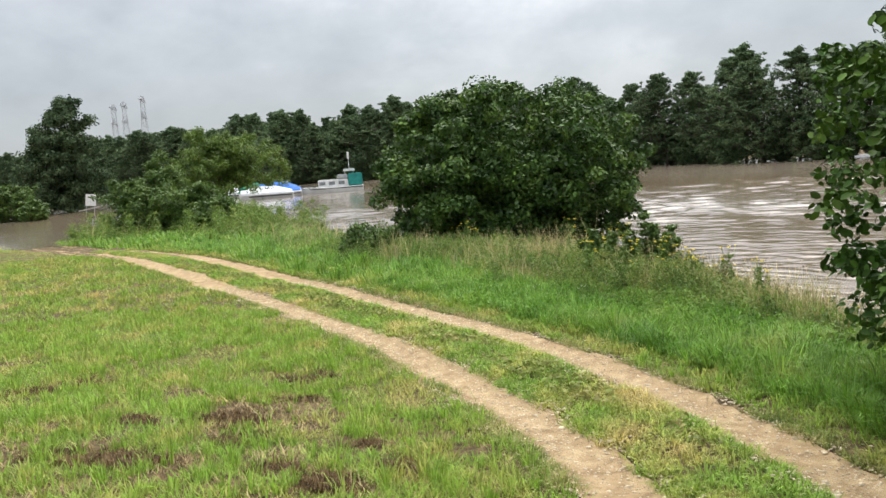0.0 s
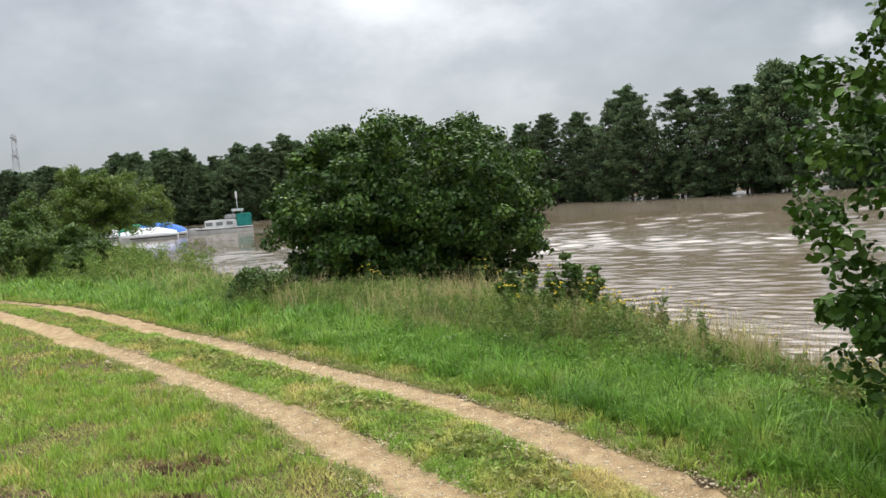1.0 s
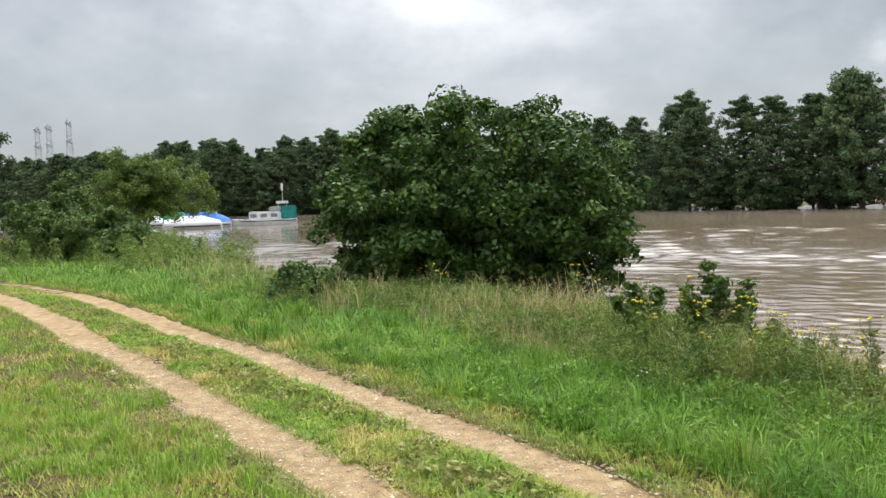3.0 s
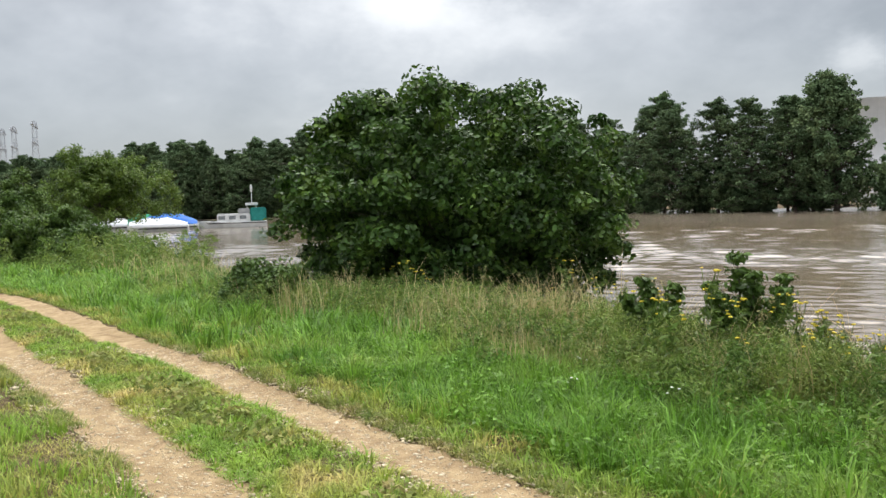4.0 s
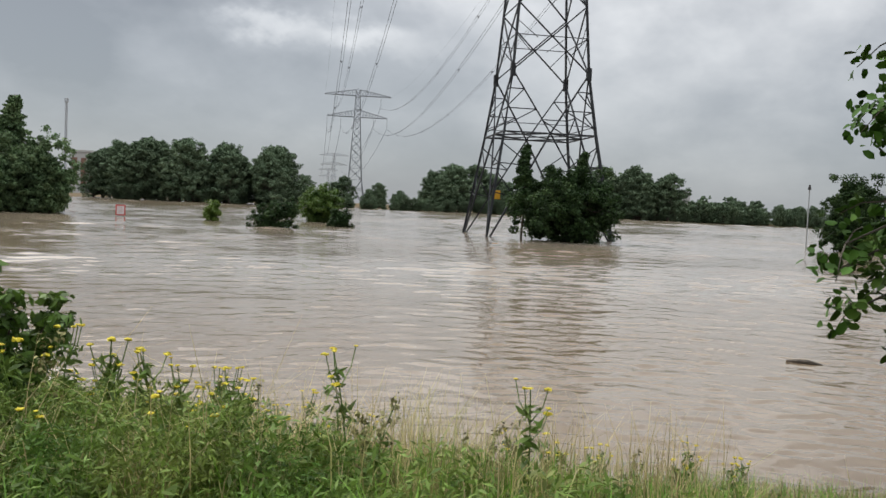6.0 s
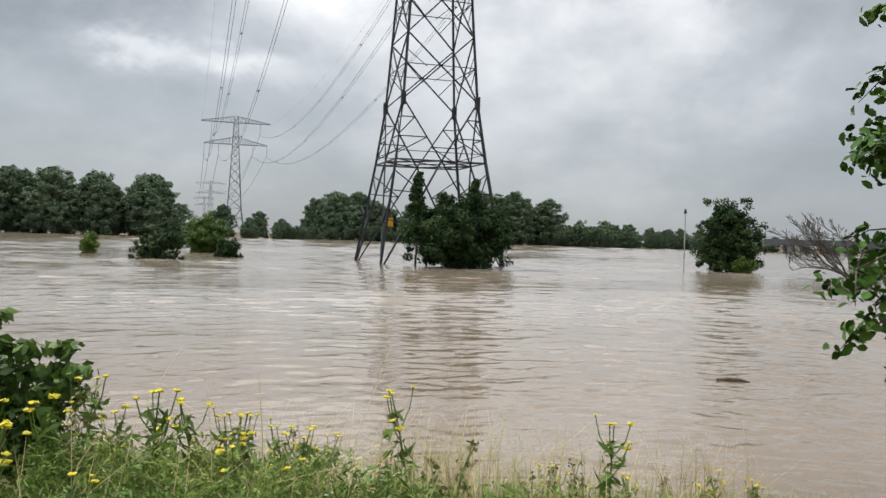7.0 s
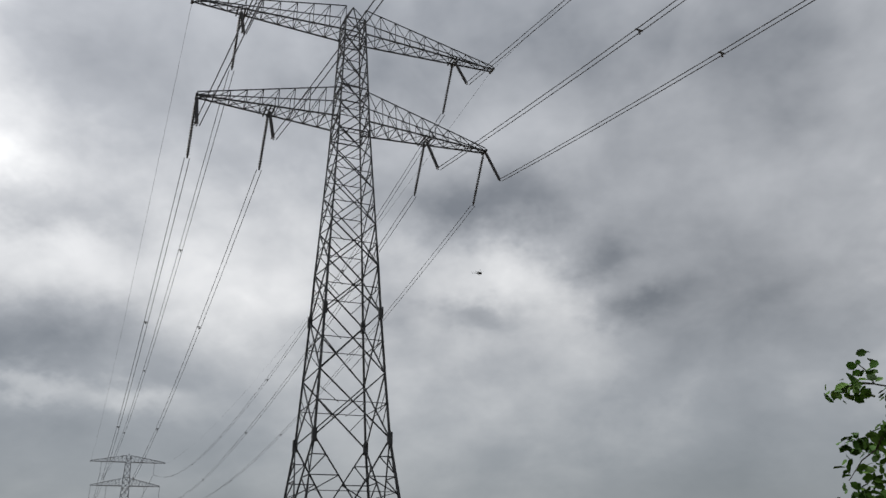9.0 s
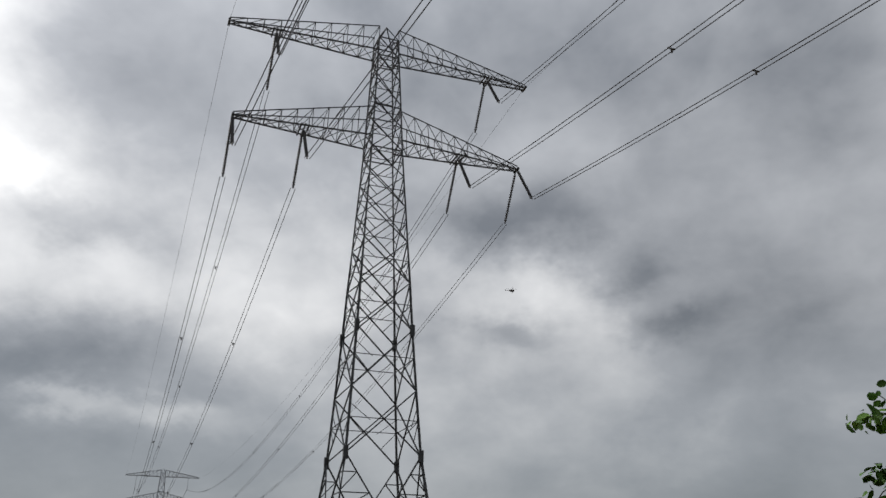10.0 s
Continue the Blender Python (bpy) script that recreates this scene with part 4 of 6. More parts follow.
def leafy_limb(rng, root, start, tip, droop):
    """A long thin limb from the trunk, leafy along its outer half, its end hanging down."""
    start, tip = np.array(start, float), np.array(tip, float)
    bm = bmesh.new()
    pts = []
    for u in np.linspace(0, 1, 9):
        p = start + (tip - start) * u
        p[2] += 0.35 * math.sin(math.pi * u) - droop * max(0, u - 0.75) ** 2 * 8
        pts.append(p + rng.normal(0, 0.02, 3))
    tube(bm, pts, [0.03 - 0.003 * i for i in range(9)], 5)
    centres = []
    for i in range(4, 9):
        for k in range(3):
            a = rng.uniform(0, 6.28)
            end = pts[i] + np.array([math.cos(a) * 0.26, math.sin(a) * 0.26, rng.uniform(-0.25, 0.12)])
            tube(bm, [pts[i], (pts[i] + end) / 2 + np.array([0, 0, 0.03]), end], [0.007, 0.005, 0.003], 3)
            centres += [end, (pts[i] + end) / 2]
    limb = part("limb", bm, "bark", root)
    v, f = leaf_cloud(rng, np.array(centres), np.full(len(centres), 0.12), 9, 0.08, squash=0.8, droop=0.35, shell=0.2, oval=True)
    from_arrays("leaves", v, [f], "leaf_near", limb)


def sapling(rng, x, y, label, shoots):
    """Upright leafy shoots from one root; each shoot: sideways reach in x and y, and height."""
    root = thing("sapling", x, y, float(ground_z(np.array([[x, y]]))[0]) - 0.03, label, "sapling", "saplings among the bank weeds")
    for rx, ry, h in shoots:
        bm = bmesh.new()
        pts = [np.array([rx * u**1.3 + 0.02 * math.sin(9 * u + h), ry * u**1.3, h * u]) for u in np.linspace(0, 1, 9)]
        tube(bm, pts, [0.014 * h * (1 - 0.8 * i / 8) + 0.002 for i in range(9)], 5)
        centres = []
        for i in range(2, 9):
            for side in range(4):
                a = 2.4 * (4 * i + side)
                reach = 0.15 * h * (1.05 - 0.7 * i / 8)
                tip = pts[i] + np.array([math.cos(a) * reach, math.sin(a) * reach, 0.45 * reach])
                tube(bm, [pts[i], tip], [0.004, 0.002], 3)
                centres += [tip, (tip + pts[i]) / 2]
        stem = part("stem", bm, "bark", root)
        v, f = leaf_cloud(rng, np.array(centres), np.full(len(centres), 0.07), 10, 0.075, squash=0.7, droop=0.25, shell=0.3, oval=False, narrow=0.27)
        from_arrays("leaves", v, [f], "leaf_mid", stem)
    return root


def weed_clumps(name, rng, xy, height, radius, per, leaf, mat, label, narrow=0.16):
    """Leafy weeds: clumps of narrow leaves stacked from the ground up."""
    n = len(xy)
    h = height * rng.uniform(0.3, 1.45, n) * growth(xy)
    layers = 4
    c = np.repeat(np.column_stack([xy, ground_z(xy)]), layers, axis=0)
    u = np.tile(np.linspace(0.15, 0.95, layers), n)
    c[:, 2] += np.repeat(h, layers) * u
    c[:, :2] += rng.normal(0, 0.04, (len(c), 2))
    r = radius * (1.15 - 0.65 * u) * np.repeat(rng.uniform(0.7, 1.2, n), layers)
    v, f = leaf_cloud(rng, c, r, per // layers, leaf, squash=1.0, droop=0.1, shell=0.1, narrow=narrow)
    tagged(from_arrays(name, v, [f], mat), label, "weeds", kind="stuff")


def flower_plant(rng, name, height, flower, label, heads=3, leafy=1.0):
    """A stem with feathery leaves and flat flower heads."""
    root = thing(name, 0, 0, -40, label, "flowering weed", "flowering weeds on the bank")
    bm = bmesh.new()
    tops = []
    lean = rng.normal(0, 0.10, 2)
    pts = [np.array([*(lean * height * u * u), height * u]) for u in np.linspace(0, 1, 6)]
    tube(bm, pts, [0.006, 0.0055, 0.005, 0.0045, 0.004, 0.003], 4)
    tops.append(pts[-1])
    for k in range(heads - 1):
        b = pts[3] + (pts[4] - pts[3]) * rng.random()
        a = rng.uniform(0, 6.28)
        t = b + np.array([math.cos(a) * 0.09, math.sin(a) * 0.09, height * rng.uniform(0.14, 0.3)])
        tube(bm, [b, (b + t) / 2 + np.array([math.cos(a), math.sin(a), 0]) * 0.02, t], [0.004, 0.0035, 0.003], 3)
        tops.append(t)
    part("stem", bm, "weed", root)
    c = np.array([pts[0] + (pts[-1] - pts[0]) * u for u in np.linspace(0.1, 0.85, 8)])
    v, f = leaf_cloud(rng, c, np.full(8, 0.09) * np.linspace(1.3, 0.6, 8), int(13 * leafy), 0.085, squash=0.7, droop=0.0, shell=0.3, narrow=0.13)
    from_arrays("leaves", v, [f], "weed", root)
    for t in tops:
        bm = bmesh.new()
        r = rng.uniform(0.012, 0.024)
        bmesh.ops.create_icosphere(bm, subdivisions=2, radius=r, matrix=Matrix.LocRotScale((t[0], t[1], t[2] + 0.004), None, (1, 1, 0.26)))
        for vert in bm.verts:
            vert.co += Vector(rng.normal(0, r * 0.16, 3))
        part("flower_head", bm, flower, root)
    return root


def stalk_plant(rng, height):
    root = thing("weed_stalk", 0, 0, -40, "thin brown-green weed stalk with small seed heads", "weed", "tall weed stalks at the water's edge")
    bm = bmesh.new()
    lean = rng.normal(0, 0.14, 2)
    pts = [np.array([*(lean * height * u * u), height * u]) for u in np.linspace(0, 1, 7)]
    tube(bm, pts, [0.005 - 0.0005 * i for i in range(7)], 4)
    c = [pts[-1], pts[-2], pts[-3]]
    for k in range(5):
        b = pts[3 + k % 3]
        a = rng.uniform(0, 6.28)
        t = b + np.array([math.cos(a) * 0.06, math.sin(a) * 0.06, rng.uniform(0.06, 0.14)])
        tube(bm, [b, t], [0.003, 0.002], 3)
        c.append(t)
    part("stem", bm, "weed", root)
    v, f = leaf_cloud(rng, np.array(c), np.full(len(c), 0.035), 14, 0.03, squash=1.6, droop=0, shell=0.1, narrow=0.3)
    tagged(from_arrays("seed_spray", v, [f], "seed", root), kind="stuff")
    v, f = leaf_cloud(rng, np.array(pts[1:5]), np.full(4, 0.07), 7, 0.075, squash=0.8, droop=0.1, narrow=0.14)
    from_arrays("leaves", v, [f], "weed", root)
    return root


def place_copies(rng, sources, spots, low=0.85, high=1.2):
    z = ground_z(spots) - 0.02
    for (x, y), zz in zip(spots, z):
        k = rng.uniform(low, high) * float(growth(np.array([[x, y]]))[0]) ** 0.6
        copy_thing(sources[rng.integers(0, len(sources))], Matrix.LocRotScale((x, y, zz), Euler((0, 0, rng.uniform(0, 6.28))), (k, k, k)))


def drop_sources(sources):
    for a in sources:
        for o in (*a.children_recursive, a):
            bpy.data.objects.remove(o)


def build_weeds():
    rng = np.random.default_rng(17)
    spots = np.vstack([edge_spots(rng, 1300, 0, 7.4, 5, 15, 0.5, 3.3), edge_spots(rng, 1100, -6, 5, 14, 30, 0.2, 4.6), edge_spots(rng, 500, -24, -1, 30, 64, 0.2, 4.5)])
    spots = np.vstack([spots, edge_spots(rng, 900, -3, 5, 13.5, 20, 1.0, 4.9)])
    weed_clumps("bank_weeds", rng, spots, 0.27, 0.17, 84, 0.055, "weed", "mixed leafy green weeds along the water's edge")
    thick = np.column_stack([rng.normal(3.3, 0.75, 150), rng.normal(12.7, 0.9, 150)])
    thick = np.vstack([thick, edge_spots(rng, 420, 1.5, 4.3, 11.0, 14.2, 1.3, 3.7)])
    thick = thick[(inside_distance(thick, LAND) > 0.15) & (lane_offset(thick) > 2.0)]
    weed_clumps("tansy_foliage", rng, thick, 0.38, 0.2, 300, 0.042, "tansy", "dense feathery green foliage of flowering weeds", narrow=0.11)
    pale = np.vstack([edge_spots(rng, 620, 1.0, 6.0, 9.5, 14.5, 1.0, 4.2), edge_spots(rng, 1700, -3, 5, 14.0, 21, 0.3, 4.6)])
    weed_clumps("pale_weeds", rng, pale, 0.34, 0.15, 70, 0.06, "weed_light", "yellow-green feathery weeds among the rough grass", narrow=0.12)
    far = np.vstack([edge_spots(rng, 900, -24, -4, 30, 66, 0.5, 6.0), edge_spots(rng, 500, -21, -6, 36, 56, 0.4, 3.5)])
    weed_clumps("reed_weeds", rng, far, 0.95, 0.42, 64, 0.2, "weed_light", "tall pale green weeds at the end of the bank", narrow=0.1)
    low = scatter(rng, 16000, -6, 3, 4, 20)
    low = low[(np.abs(lane_offset(low)) < 0.22) & (wobble(low[:, 0], low[:, 1], 2.6, 3.0) > -0.1)][:260]
    weed_clumps("plantain", rng, low, 0.05, 0.09, 24, 0.055, "rough", "low broad-leaved weeds between the wheel ruts", narrow=0.25)
    clover = np.vstack([scatter(rng, 6000, -6, 7, 4, 15), scatter(rng, 4000, -14, 4, 15, 30)])
    clover = clover[(lane_offset(clover) > 1.2) & (inside_distance(clover, LAND) > 1.0) & (wobble(clover[:, 0], clover[:, 1], 1.5, 5.0) > -0.1)]
    weed_clumps("clover", rng, clover, 0.15, 0.14, 30, 0.038, "bank", "patches of low light green leaves in the grass", narrow=0.3)
    tansy = [flower_plant(rng, "flowering_weed", h, "flower", "tall weed with flat yellow flower heads", heads=k) for h, k in ((0.62, 4), (0.7, 5), (0.78, 6), (0.55, 3), (0.7, 5))]
    yarrow = [flower_plant(rng, "flowering_weed", h, "white_flower", "low weed with flat white flower heads", heads=3) for h in (0.4, 0.5)]
    spots = np.vstack([np.column_stack([rng.normal(3.2, 0.7, 22), rng.normal(12.4, 0.7, 22)]), np.column_stack([rng.normal(4.1, 0.5, 18), rng.normal(11.8, 0.6, 18)]), edge_spots(rng, 60, 3, 6.8, 9, 12, 0.2, 1.8)[:16], edge_spots(rng, 240, -2, 4.6, 14, 22, 0.8, 4.6)[:16]])
    spots = spots[(inside_distance(spots, LAND) > 0.15) & (lane_offset(spots) > 2.0)]
    place_copies(rng, tansy, spots, 0.85, 1.25)
    white = edge_spots(rng, 300, -3, 5, 9, 21, 1.5, 4.8)[:10]
    place_copies(rng, yarrow, white, 0.5, 0.75)
    drop_sources(tansy + yarrow)
    stalks = [stalk_plant(rng, h) for h in (0.45, 0.52, 0.6, 0.7)]
    spots = np.vstack([edge_spots(rng, 260, 2.6, 5.3, 9.5, 12.5, 0.8, 3.0)[:20], edge_spots(rng, 500, -2, 5.2, 13, 22, 0.3, 4.2)[:34]])
    place_copies(rng, stalks, spots, 0.8, 1.15)
    drop_sources(stalks)
    # brown seeding grasses in patches along the edge
    seedy = np.vstack([edge_spots(rng, 9000, 2.5, 7.2, 5, 13, 0.9, 2.9), edge_spots(rng, 900, -3, 5.2, 13, 21, 0.2, 4.6)])
    seedy = seedy[wobble(seedy[:, 0], seedy[:, 1], 2.8, 1.4) > 0.12]
    v, f = blades(seedy, ground_z(seedy), rng.uniform(0.28, 0.6, len(seedy)) * growth(seedy), rng.uniform(0.004, 0.007, len(seedy)), np.clip(rng.normal(0.3, 0.2, len(seedy)), 0.02, 0.9), rng)
    tagged(from_arrays("seeding_grass", v, f, "straw_brown"), "thin brownish seeding grass among the bank weeds", "grass", kind="stuff")
    # thin green and straw grass standing over the near edge
    thin = np.vstack([edge_spots(rng, 30000, 2.8, 7.3, 7.5, 12.4, 0.5, 2.9), edge_spots(rng, 5000, -1.5, 5.0, 13, 21, 0.3, 4.4)])
    thin = thin[wobble(thin[:, 0], thin[:, 1], 2.2, 0.4) + 0.5 * wobble(thin[:, 0], thin[:, 1], 6.5, 3.0) > -0.15]
    for name, share, mat, label in (("fescue", slice(0, None, 2), "bank", "thin tall green grass standing at the water's edge"), ("dry_fescue", slice(1, None, 4), "straw", "thin dry grass stems among the green at the water's edge"), ("brown_fescue", slice(3, None, 4), "straw_brown", "thin brown grass stems among the green at the water's edge")):
        xy = thin[share]
        v, f = blades(xy, ground_z(xy), rng.uniform(0.22, 0.58, len(xy)) * growth(xy) ** 0.5, rng.uniform(0.004, 0.008, len(xy)), np.clip(rng.normal(0.35, 0.25, len(xy)), 0.02, 1.0), rng)
        tagged(from_arrays(name, v, f, mat), label, "grass", kind="stuff")
    # straw tufts in front of the bush
    tuft = np.vstack([np.column_stack([rng.normal(x, 0.22, k), rng.normal(y, 0.22, k)]) for x, y, k in ((1.75, 15.6, 300), (4.3, 10.9, 200), (4.7, 10.6, 120), (3.6, 11.5, 60), (5.2, 10.1, 100), (0.8, 16.6, 90), (2.6, 16.2, 110), (0.2, 15.4, 60), (2.9, 14.6, 90), (-1.2, 17.4, 70), (5.0, 11.2, 160), (5.6, 9.6, 160), (4.9, 13.2, 220), (5.4, 12.4, 160), (-0.6, 18.6, 90))])
    v, f = blades(tuft, ground_z(tuft), rng.uniform(0.4, 0.85, len(tuft)), rng.uniform(0.004, 0.008, len(tuft)), np.clip(rng.normal(0.5, 0.28, len(tuft)), 0.02, 1.1), rng)
    tagged(from_arrays("straw_tufts", v, f, "straw"), "tall tufts of straw-yellow dead grass", "grass", kind="stuff")


build_grass()
build_weeds()
rng = np.random.default_rng(21)
# the big round bush at the water's edge
make_tree("bush", rng, 4.9, 3.95, 0.12, 0.04, 110, 0.44, 125, 0.115, "leaf", full_profile, "large rounded dark green bush at the water's edge", "bush", 1.85, 23.7, -0.62, stems=8, oval=True, shell=0.3, dome=500, lumpy=0.08, squash=0.7)
# small tree on the far end of the bank
make_tree("tree", np.random.default_rng(22), 6.3, 4.3, 0.13, 0.34, 56, 0.6, 110, 0.16, "leaf_light", skirt_profile, "small light green tree with a spreading crown on the bank", "tree", -16.2, 61, -0.6, shell=0.2, dome=150, clear=1.3)
for x, y, h, s in ((-18.2, 48, 2.7, 1.7), (-16.4, 47, 2.2, 1.7), (-16.9, 49.5, 4.7, 1.0), (-14.4, 46.2, 2.3, 1.8), (-12.7, 44.6, 1.5, 1.3), (-18.6, 52, 3.0, 1.8)):
    make_tree("shrub", rng, h, s, 0.06, 0.05, 48, 0.42, 70, 0.14, "leaf_mid", full_profile, "dark green leafy shrub in the tall bank weeds", "shrub", x, y, -0.6, stems=4, group="shrubs on the bank", shell=0.2)
make_tree("shrub", rng, 0.85, 0.75, 0.03, 0.05, 44, 0.2, 60, 0.075, "leaf_mid", full_profile, "low rounded dark shrub in the bank grass", "shrub", -1.95, 19.7, -0.08, stems=4, dome=40)
# saplings among the yellow flowers
sapling(rng, 3.1, 13.1, "young broad-leaved sapling among yellow flowers", ((0.0, 0.0, 1.12), (0.42, -0.1, 0.92), (-0.2, 0.1, 0.86), (0.2, 0.15, 0.85), (0.55, 0.1, 0.7), (-0.3, -0.2, 0.78), (0.3, -0.3, 0.82), (0.1, -0.15, 0.95)))
sapling(rng, 2.45, 13.5, "low broad-leaved sapling among yellow flowers", ((-0.1, 0.0, 0.82), (0.25, 0.1, 0.74), (-0.3, -0.1, 0.68), (0.1, -0.2, 0.55)))
# the tree that hangs over the bank
rng = np.random.default_rng(23)
near_tree = make_tree("tree", rng, 5.2, 2.95, 0.12, 0.2, 170, 0.22, 46, 0.075, "leaf_near", low_profile, "leafy bank tree with drooping branches close to the path", "tree", 5.61, 5.73, -0.45, stems=3, twigs=2, oval=True, rise=(-0.1, 0.45), clear=0.85, dome=760, reach_share=0.58, lumpy=0.05)
for tip, droop in (((-0.05, 2.95, 2.05), 0.45), ((0.05, 2.95, 1.9), 0.5), ((0.1, 2.85, 1.6), 0.4), ((0.12, 2.72, 2.85), 0.35), ((0.3, 2.4, 1.45), 0.45), ((0.1, 2.75, 2.3), 0.4), ((0.15, 2.45, 2.75), 0.35), ((0.2, 2.75, 3.25), 0.3), ((0.3, 2.6, 3.7), 0.25), ((0.35, 2.1, 3.6), 0.25), ((0.25, 1.8, 4.2), 0.2), ((0.55, 2.0, 1.6), 0.4)):
    leafy_limb(rng, near_tree, (0.0, 0.1, 1.1), tip, droop)

# added tree, mostly out of view, put here to shade path and grass
make_tree("tree", rng, 8.6, 3.9, 0.16, 0.3, 120, 0.42, 60, 0.10, "leaf_near", full_profile, "tall leafy tree added mostly out of view to shade the bank", "tree", 6.1, 2.9, -0.35, stems=2, twigs=2, clear=2.5, dome=420, rise=(0.0, 0.5), reach_share=0.6, lumpy=0.08)


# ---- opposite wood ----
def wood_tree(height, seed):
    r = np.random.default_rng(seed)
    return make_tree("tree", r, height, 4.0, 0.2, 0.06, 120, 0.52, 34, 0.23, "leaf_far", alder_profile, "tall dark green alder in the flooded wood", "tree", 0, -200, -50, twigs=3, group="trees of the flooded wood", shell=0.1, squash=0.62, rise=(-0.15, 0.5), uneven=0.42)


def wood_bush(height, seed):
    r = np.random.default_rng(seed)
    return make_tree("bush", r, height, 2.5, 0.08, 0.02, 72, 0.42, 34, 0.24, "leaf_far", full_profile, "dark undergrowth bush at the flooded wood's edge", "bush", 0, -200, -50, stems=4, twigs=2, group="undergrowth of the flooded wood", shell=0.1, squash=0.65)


WOOD_EDGE = spline(np.array([(44.5, 85.5), (36, 98), (33, 109), (24, 132), (9, 152), (-9, 166), (-35, 181), (-66, 209), (-97, 234), (-160, 290)], float), 1.0)


def build_wood():
    r = np.random.default_rng(31)
    alders = [wood_tree(13.2, s) for s in (5, 6, 7, 8, 9, 10)]
    bushes = [wood_bush(4.6, s) for s in (15, 16)]
    arc = np.concatenate([[0], np.cumsum(np.linalg.norm(np.diff(WOOD_EDGE, axis=0), axis=1))])
    used = 0.0
    while used < arc[-1]:
        k = min(np.searchsorted(arc, used), len(WOOD_EDGE) - 1)
        far = smooth01((used - 25) / 90)
        for row in range(2 if r.random() < 0.3 + 0.7 * far else 1):
            x, y = WOOD_EDGE[k] + r.normal(0, 0.7, 2) + np.array([0.8, 0.6]) * 6.5 * row
            size = r.uniform(0.78, 1.08) * (1 + 0.22 * far)
            wide = size * r.uniform(0.95, 1.25)
            copy_thing(alders[r.integers(0, 6)], Matrix.LocRotScale((x, y, WATER - 0.1), Euler((0, 0, r.uniform(0, 6.28))), (wide, wide, size)))
        for row in range(2 if r.random() < 0.4 + 0.6 * far else 1):
            x, y = WOOD_EDGE[k] + r.normal(0, 0.9, 2) + np.array([0.8, 0.6]) * (1.0 + 4 * row)
            size = r.uniform(0.8, 1.25)
            copy_thing(bushes[r.integers(0, 2)], Matrix.LocRotScale((x, y, WATER - 0.15), Euler((0, 0, r.uniform(0, 6.28))), (size, size, size)))
        used += r.uniform(3.2, 5.0) * (1 - 0.3 * far)
    drop_sources(alders + bushes)


build_wood()
r = np.random.default_rng(41)
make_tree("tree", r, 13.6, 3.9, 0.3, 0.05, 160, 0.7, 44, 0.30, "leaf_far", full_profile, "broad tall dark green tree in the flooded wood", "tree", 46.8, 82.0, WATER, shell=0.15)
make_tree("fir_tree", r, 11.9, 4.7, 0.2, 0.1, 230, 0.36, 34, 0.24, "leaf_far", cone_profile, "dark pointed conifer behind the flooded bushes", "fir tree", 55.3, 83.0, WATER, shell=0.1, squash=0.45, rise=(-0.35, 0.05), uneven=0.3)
for x, y, h, s in ((50.6, 77.6, 6.9, 3.2), (52.3, 76.4, 7.4, 3.4), (54.2, 75.6, 7.7, 2.7)):
    make_tree("bush", r, h, s, 0.12, 0.03, 90, 0.6, 60, 0.28, "leaf_far", full_profile, "rounded dark green bush standing in the flood", "bush", x, y, WATER, stems=4, shell=0.15, group="bushes at the end of the wood", dome=60)

# ---- lone plants in the flood ----
make_tree("bush", r, 6.0, 4.7, 0.14, 0.03, 110, 0.6, 85, 0.22, "leaf_dark", full_profile, "large dark bush standing in the flood under the pylon", "bush", 59.6, 26.6, WATER, stems=7, shell=0.15, dome=110)
for x, y, h in ((58.6, 29.8, 7.3), (60.6, 26.0, 7.0)):
    make_tree("tree", r, h, 1.5, 0.1, 0.3, 60, 0.27, 40, 0.2, "leaf_dark", cone_profile, "young pointed tree rising out of the flooded bush", "tree", x, y, WATER, shell=0.15, group="young trees under the pylon")
make_tree("tree", r, 6.3, 3.3, 0.14, 0.05, 110, 0.5, 64, 0.2, "leaf_dark", skirt_profile, "rounded green tree standing in the flood", "tree", 72, 7.0, WATER, shell=0.15, dome=60, lumpy=0.12)
make_tree("bush", r, 1.1, 0.9, 0.05, 0.05, 24, 0.35, 50, 0.16, "leaf_light", full_profile, "small light green bush in the flood", "bush", 70.3, 5.9, WATER, stems=3, group="bushes in the flood")
make_tree("bush", r, 1.8, 0.7, 0.04, 0.05, 24, 0.35, 50, 0.16, "leaf_light", full_profile, "small light green bush in the flood", "bush", 59.2, 60, WATER, stems=3, group="bushes in the flood")
make_tree("bush", r, 1.7, 1.9, 0.05, 0.05, 44, 0.38, 50, 0.18, "leaf_dark", full_profile, "low dark shrub half under the flood", "bush", 52.8, 48.0, WATER, stems=5, group="bushes in the flood")
make_tree("bush", r, 4.1, 2.5, 0.08, 0.05, 70, 0.5, 90, 0.18, "leaf_mid", full_profile, "rounded green willow bush in the flood", "bush", 73.8, 58.0, WATER, stems=5, group="bushes in the flood", shell=0.15, dome=70)
make_tree("bush", r, 1.4, 1.0, 0.05, 0.05, 30, 0.35, 50, 0.18, "leaf_dark", full_profile, "low dark shrub half under the flood", "bush", 61.8, 47.8, WATER, stems=4, group="bushes in the flood")
make_tree("tree", r, 13.4, 4.8, 0.26, 0.04, 130, 1.05, 85, 0.32, "leaf_far", alder_profile, "dark green tree at the flooded landing", "tree", -44.5, 97, WATER, stems=2, shell=0.15)
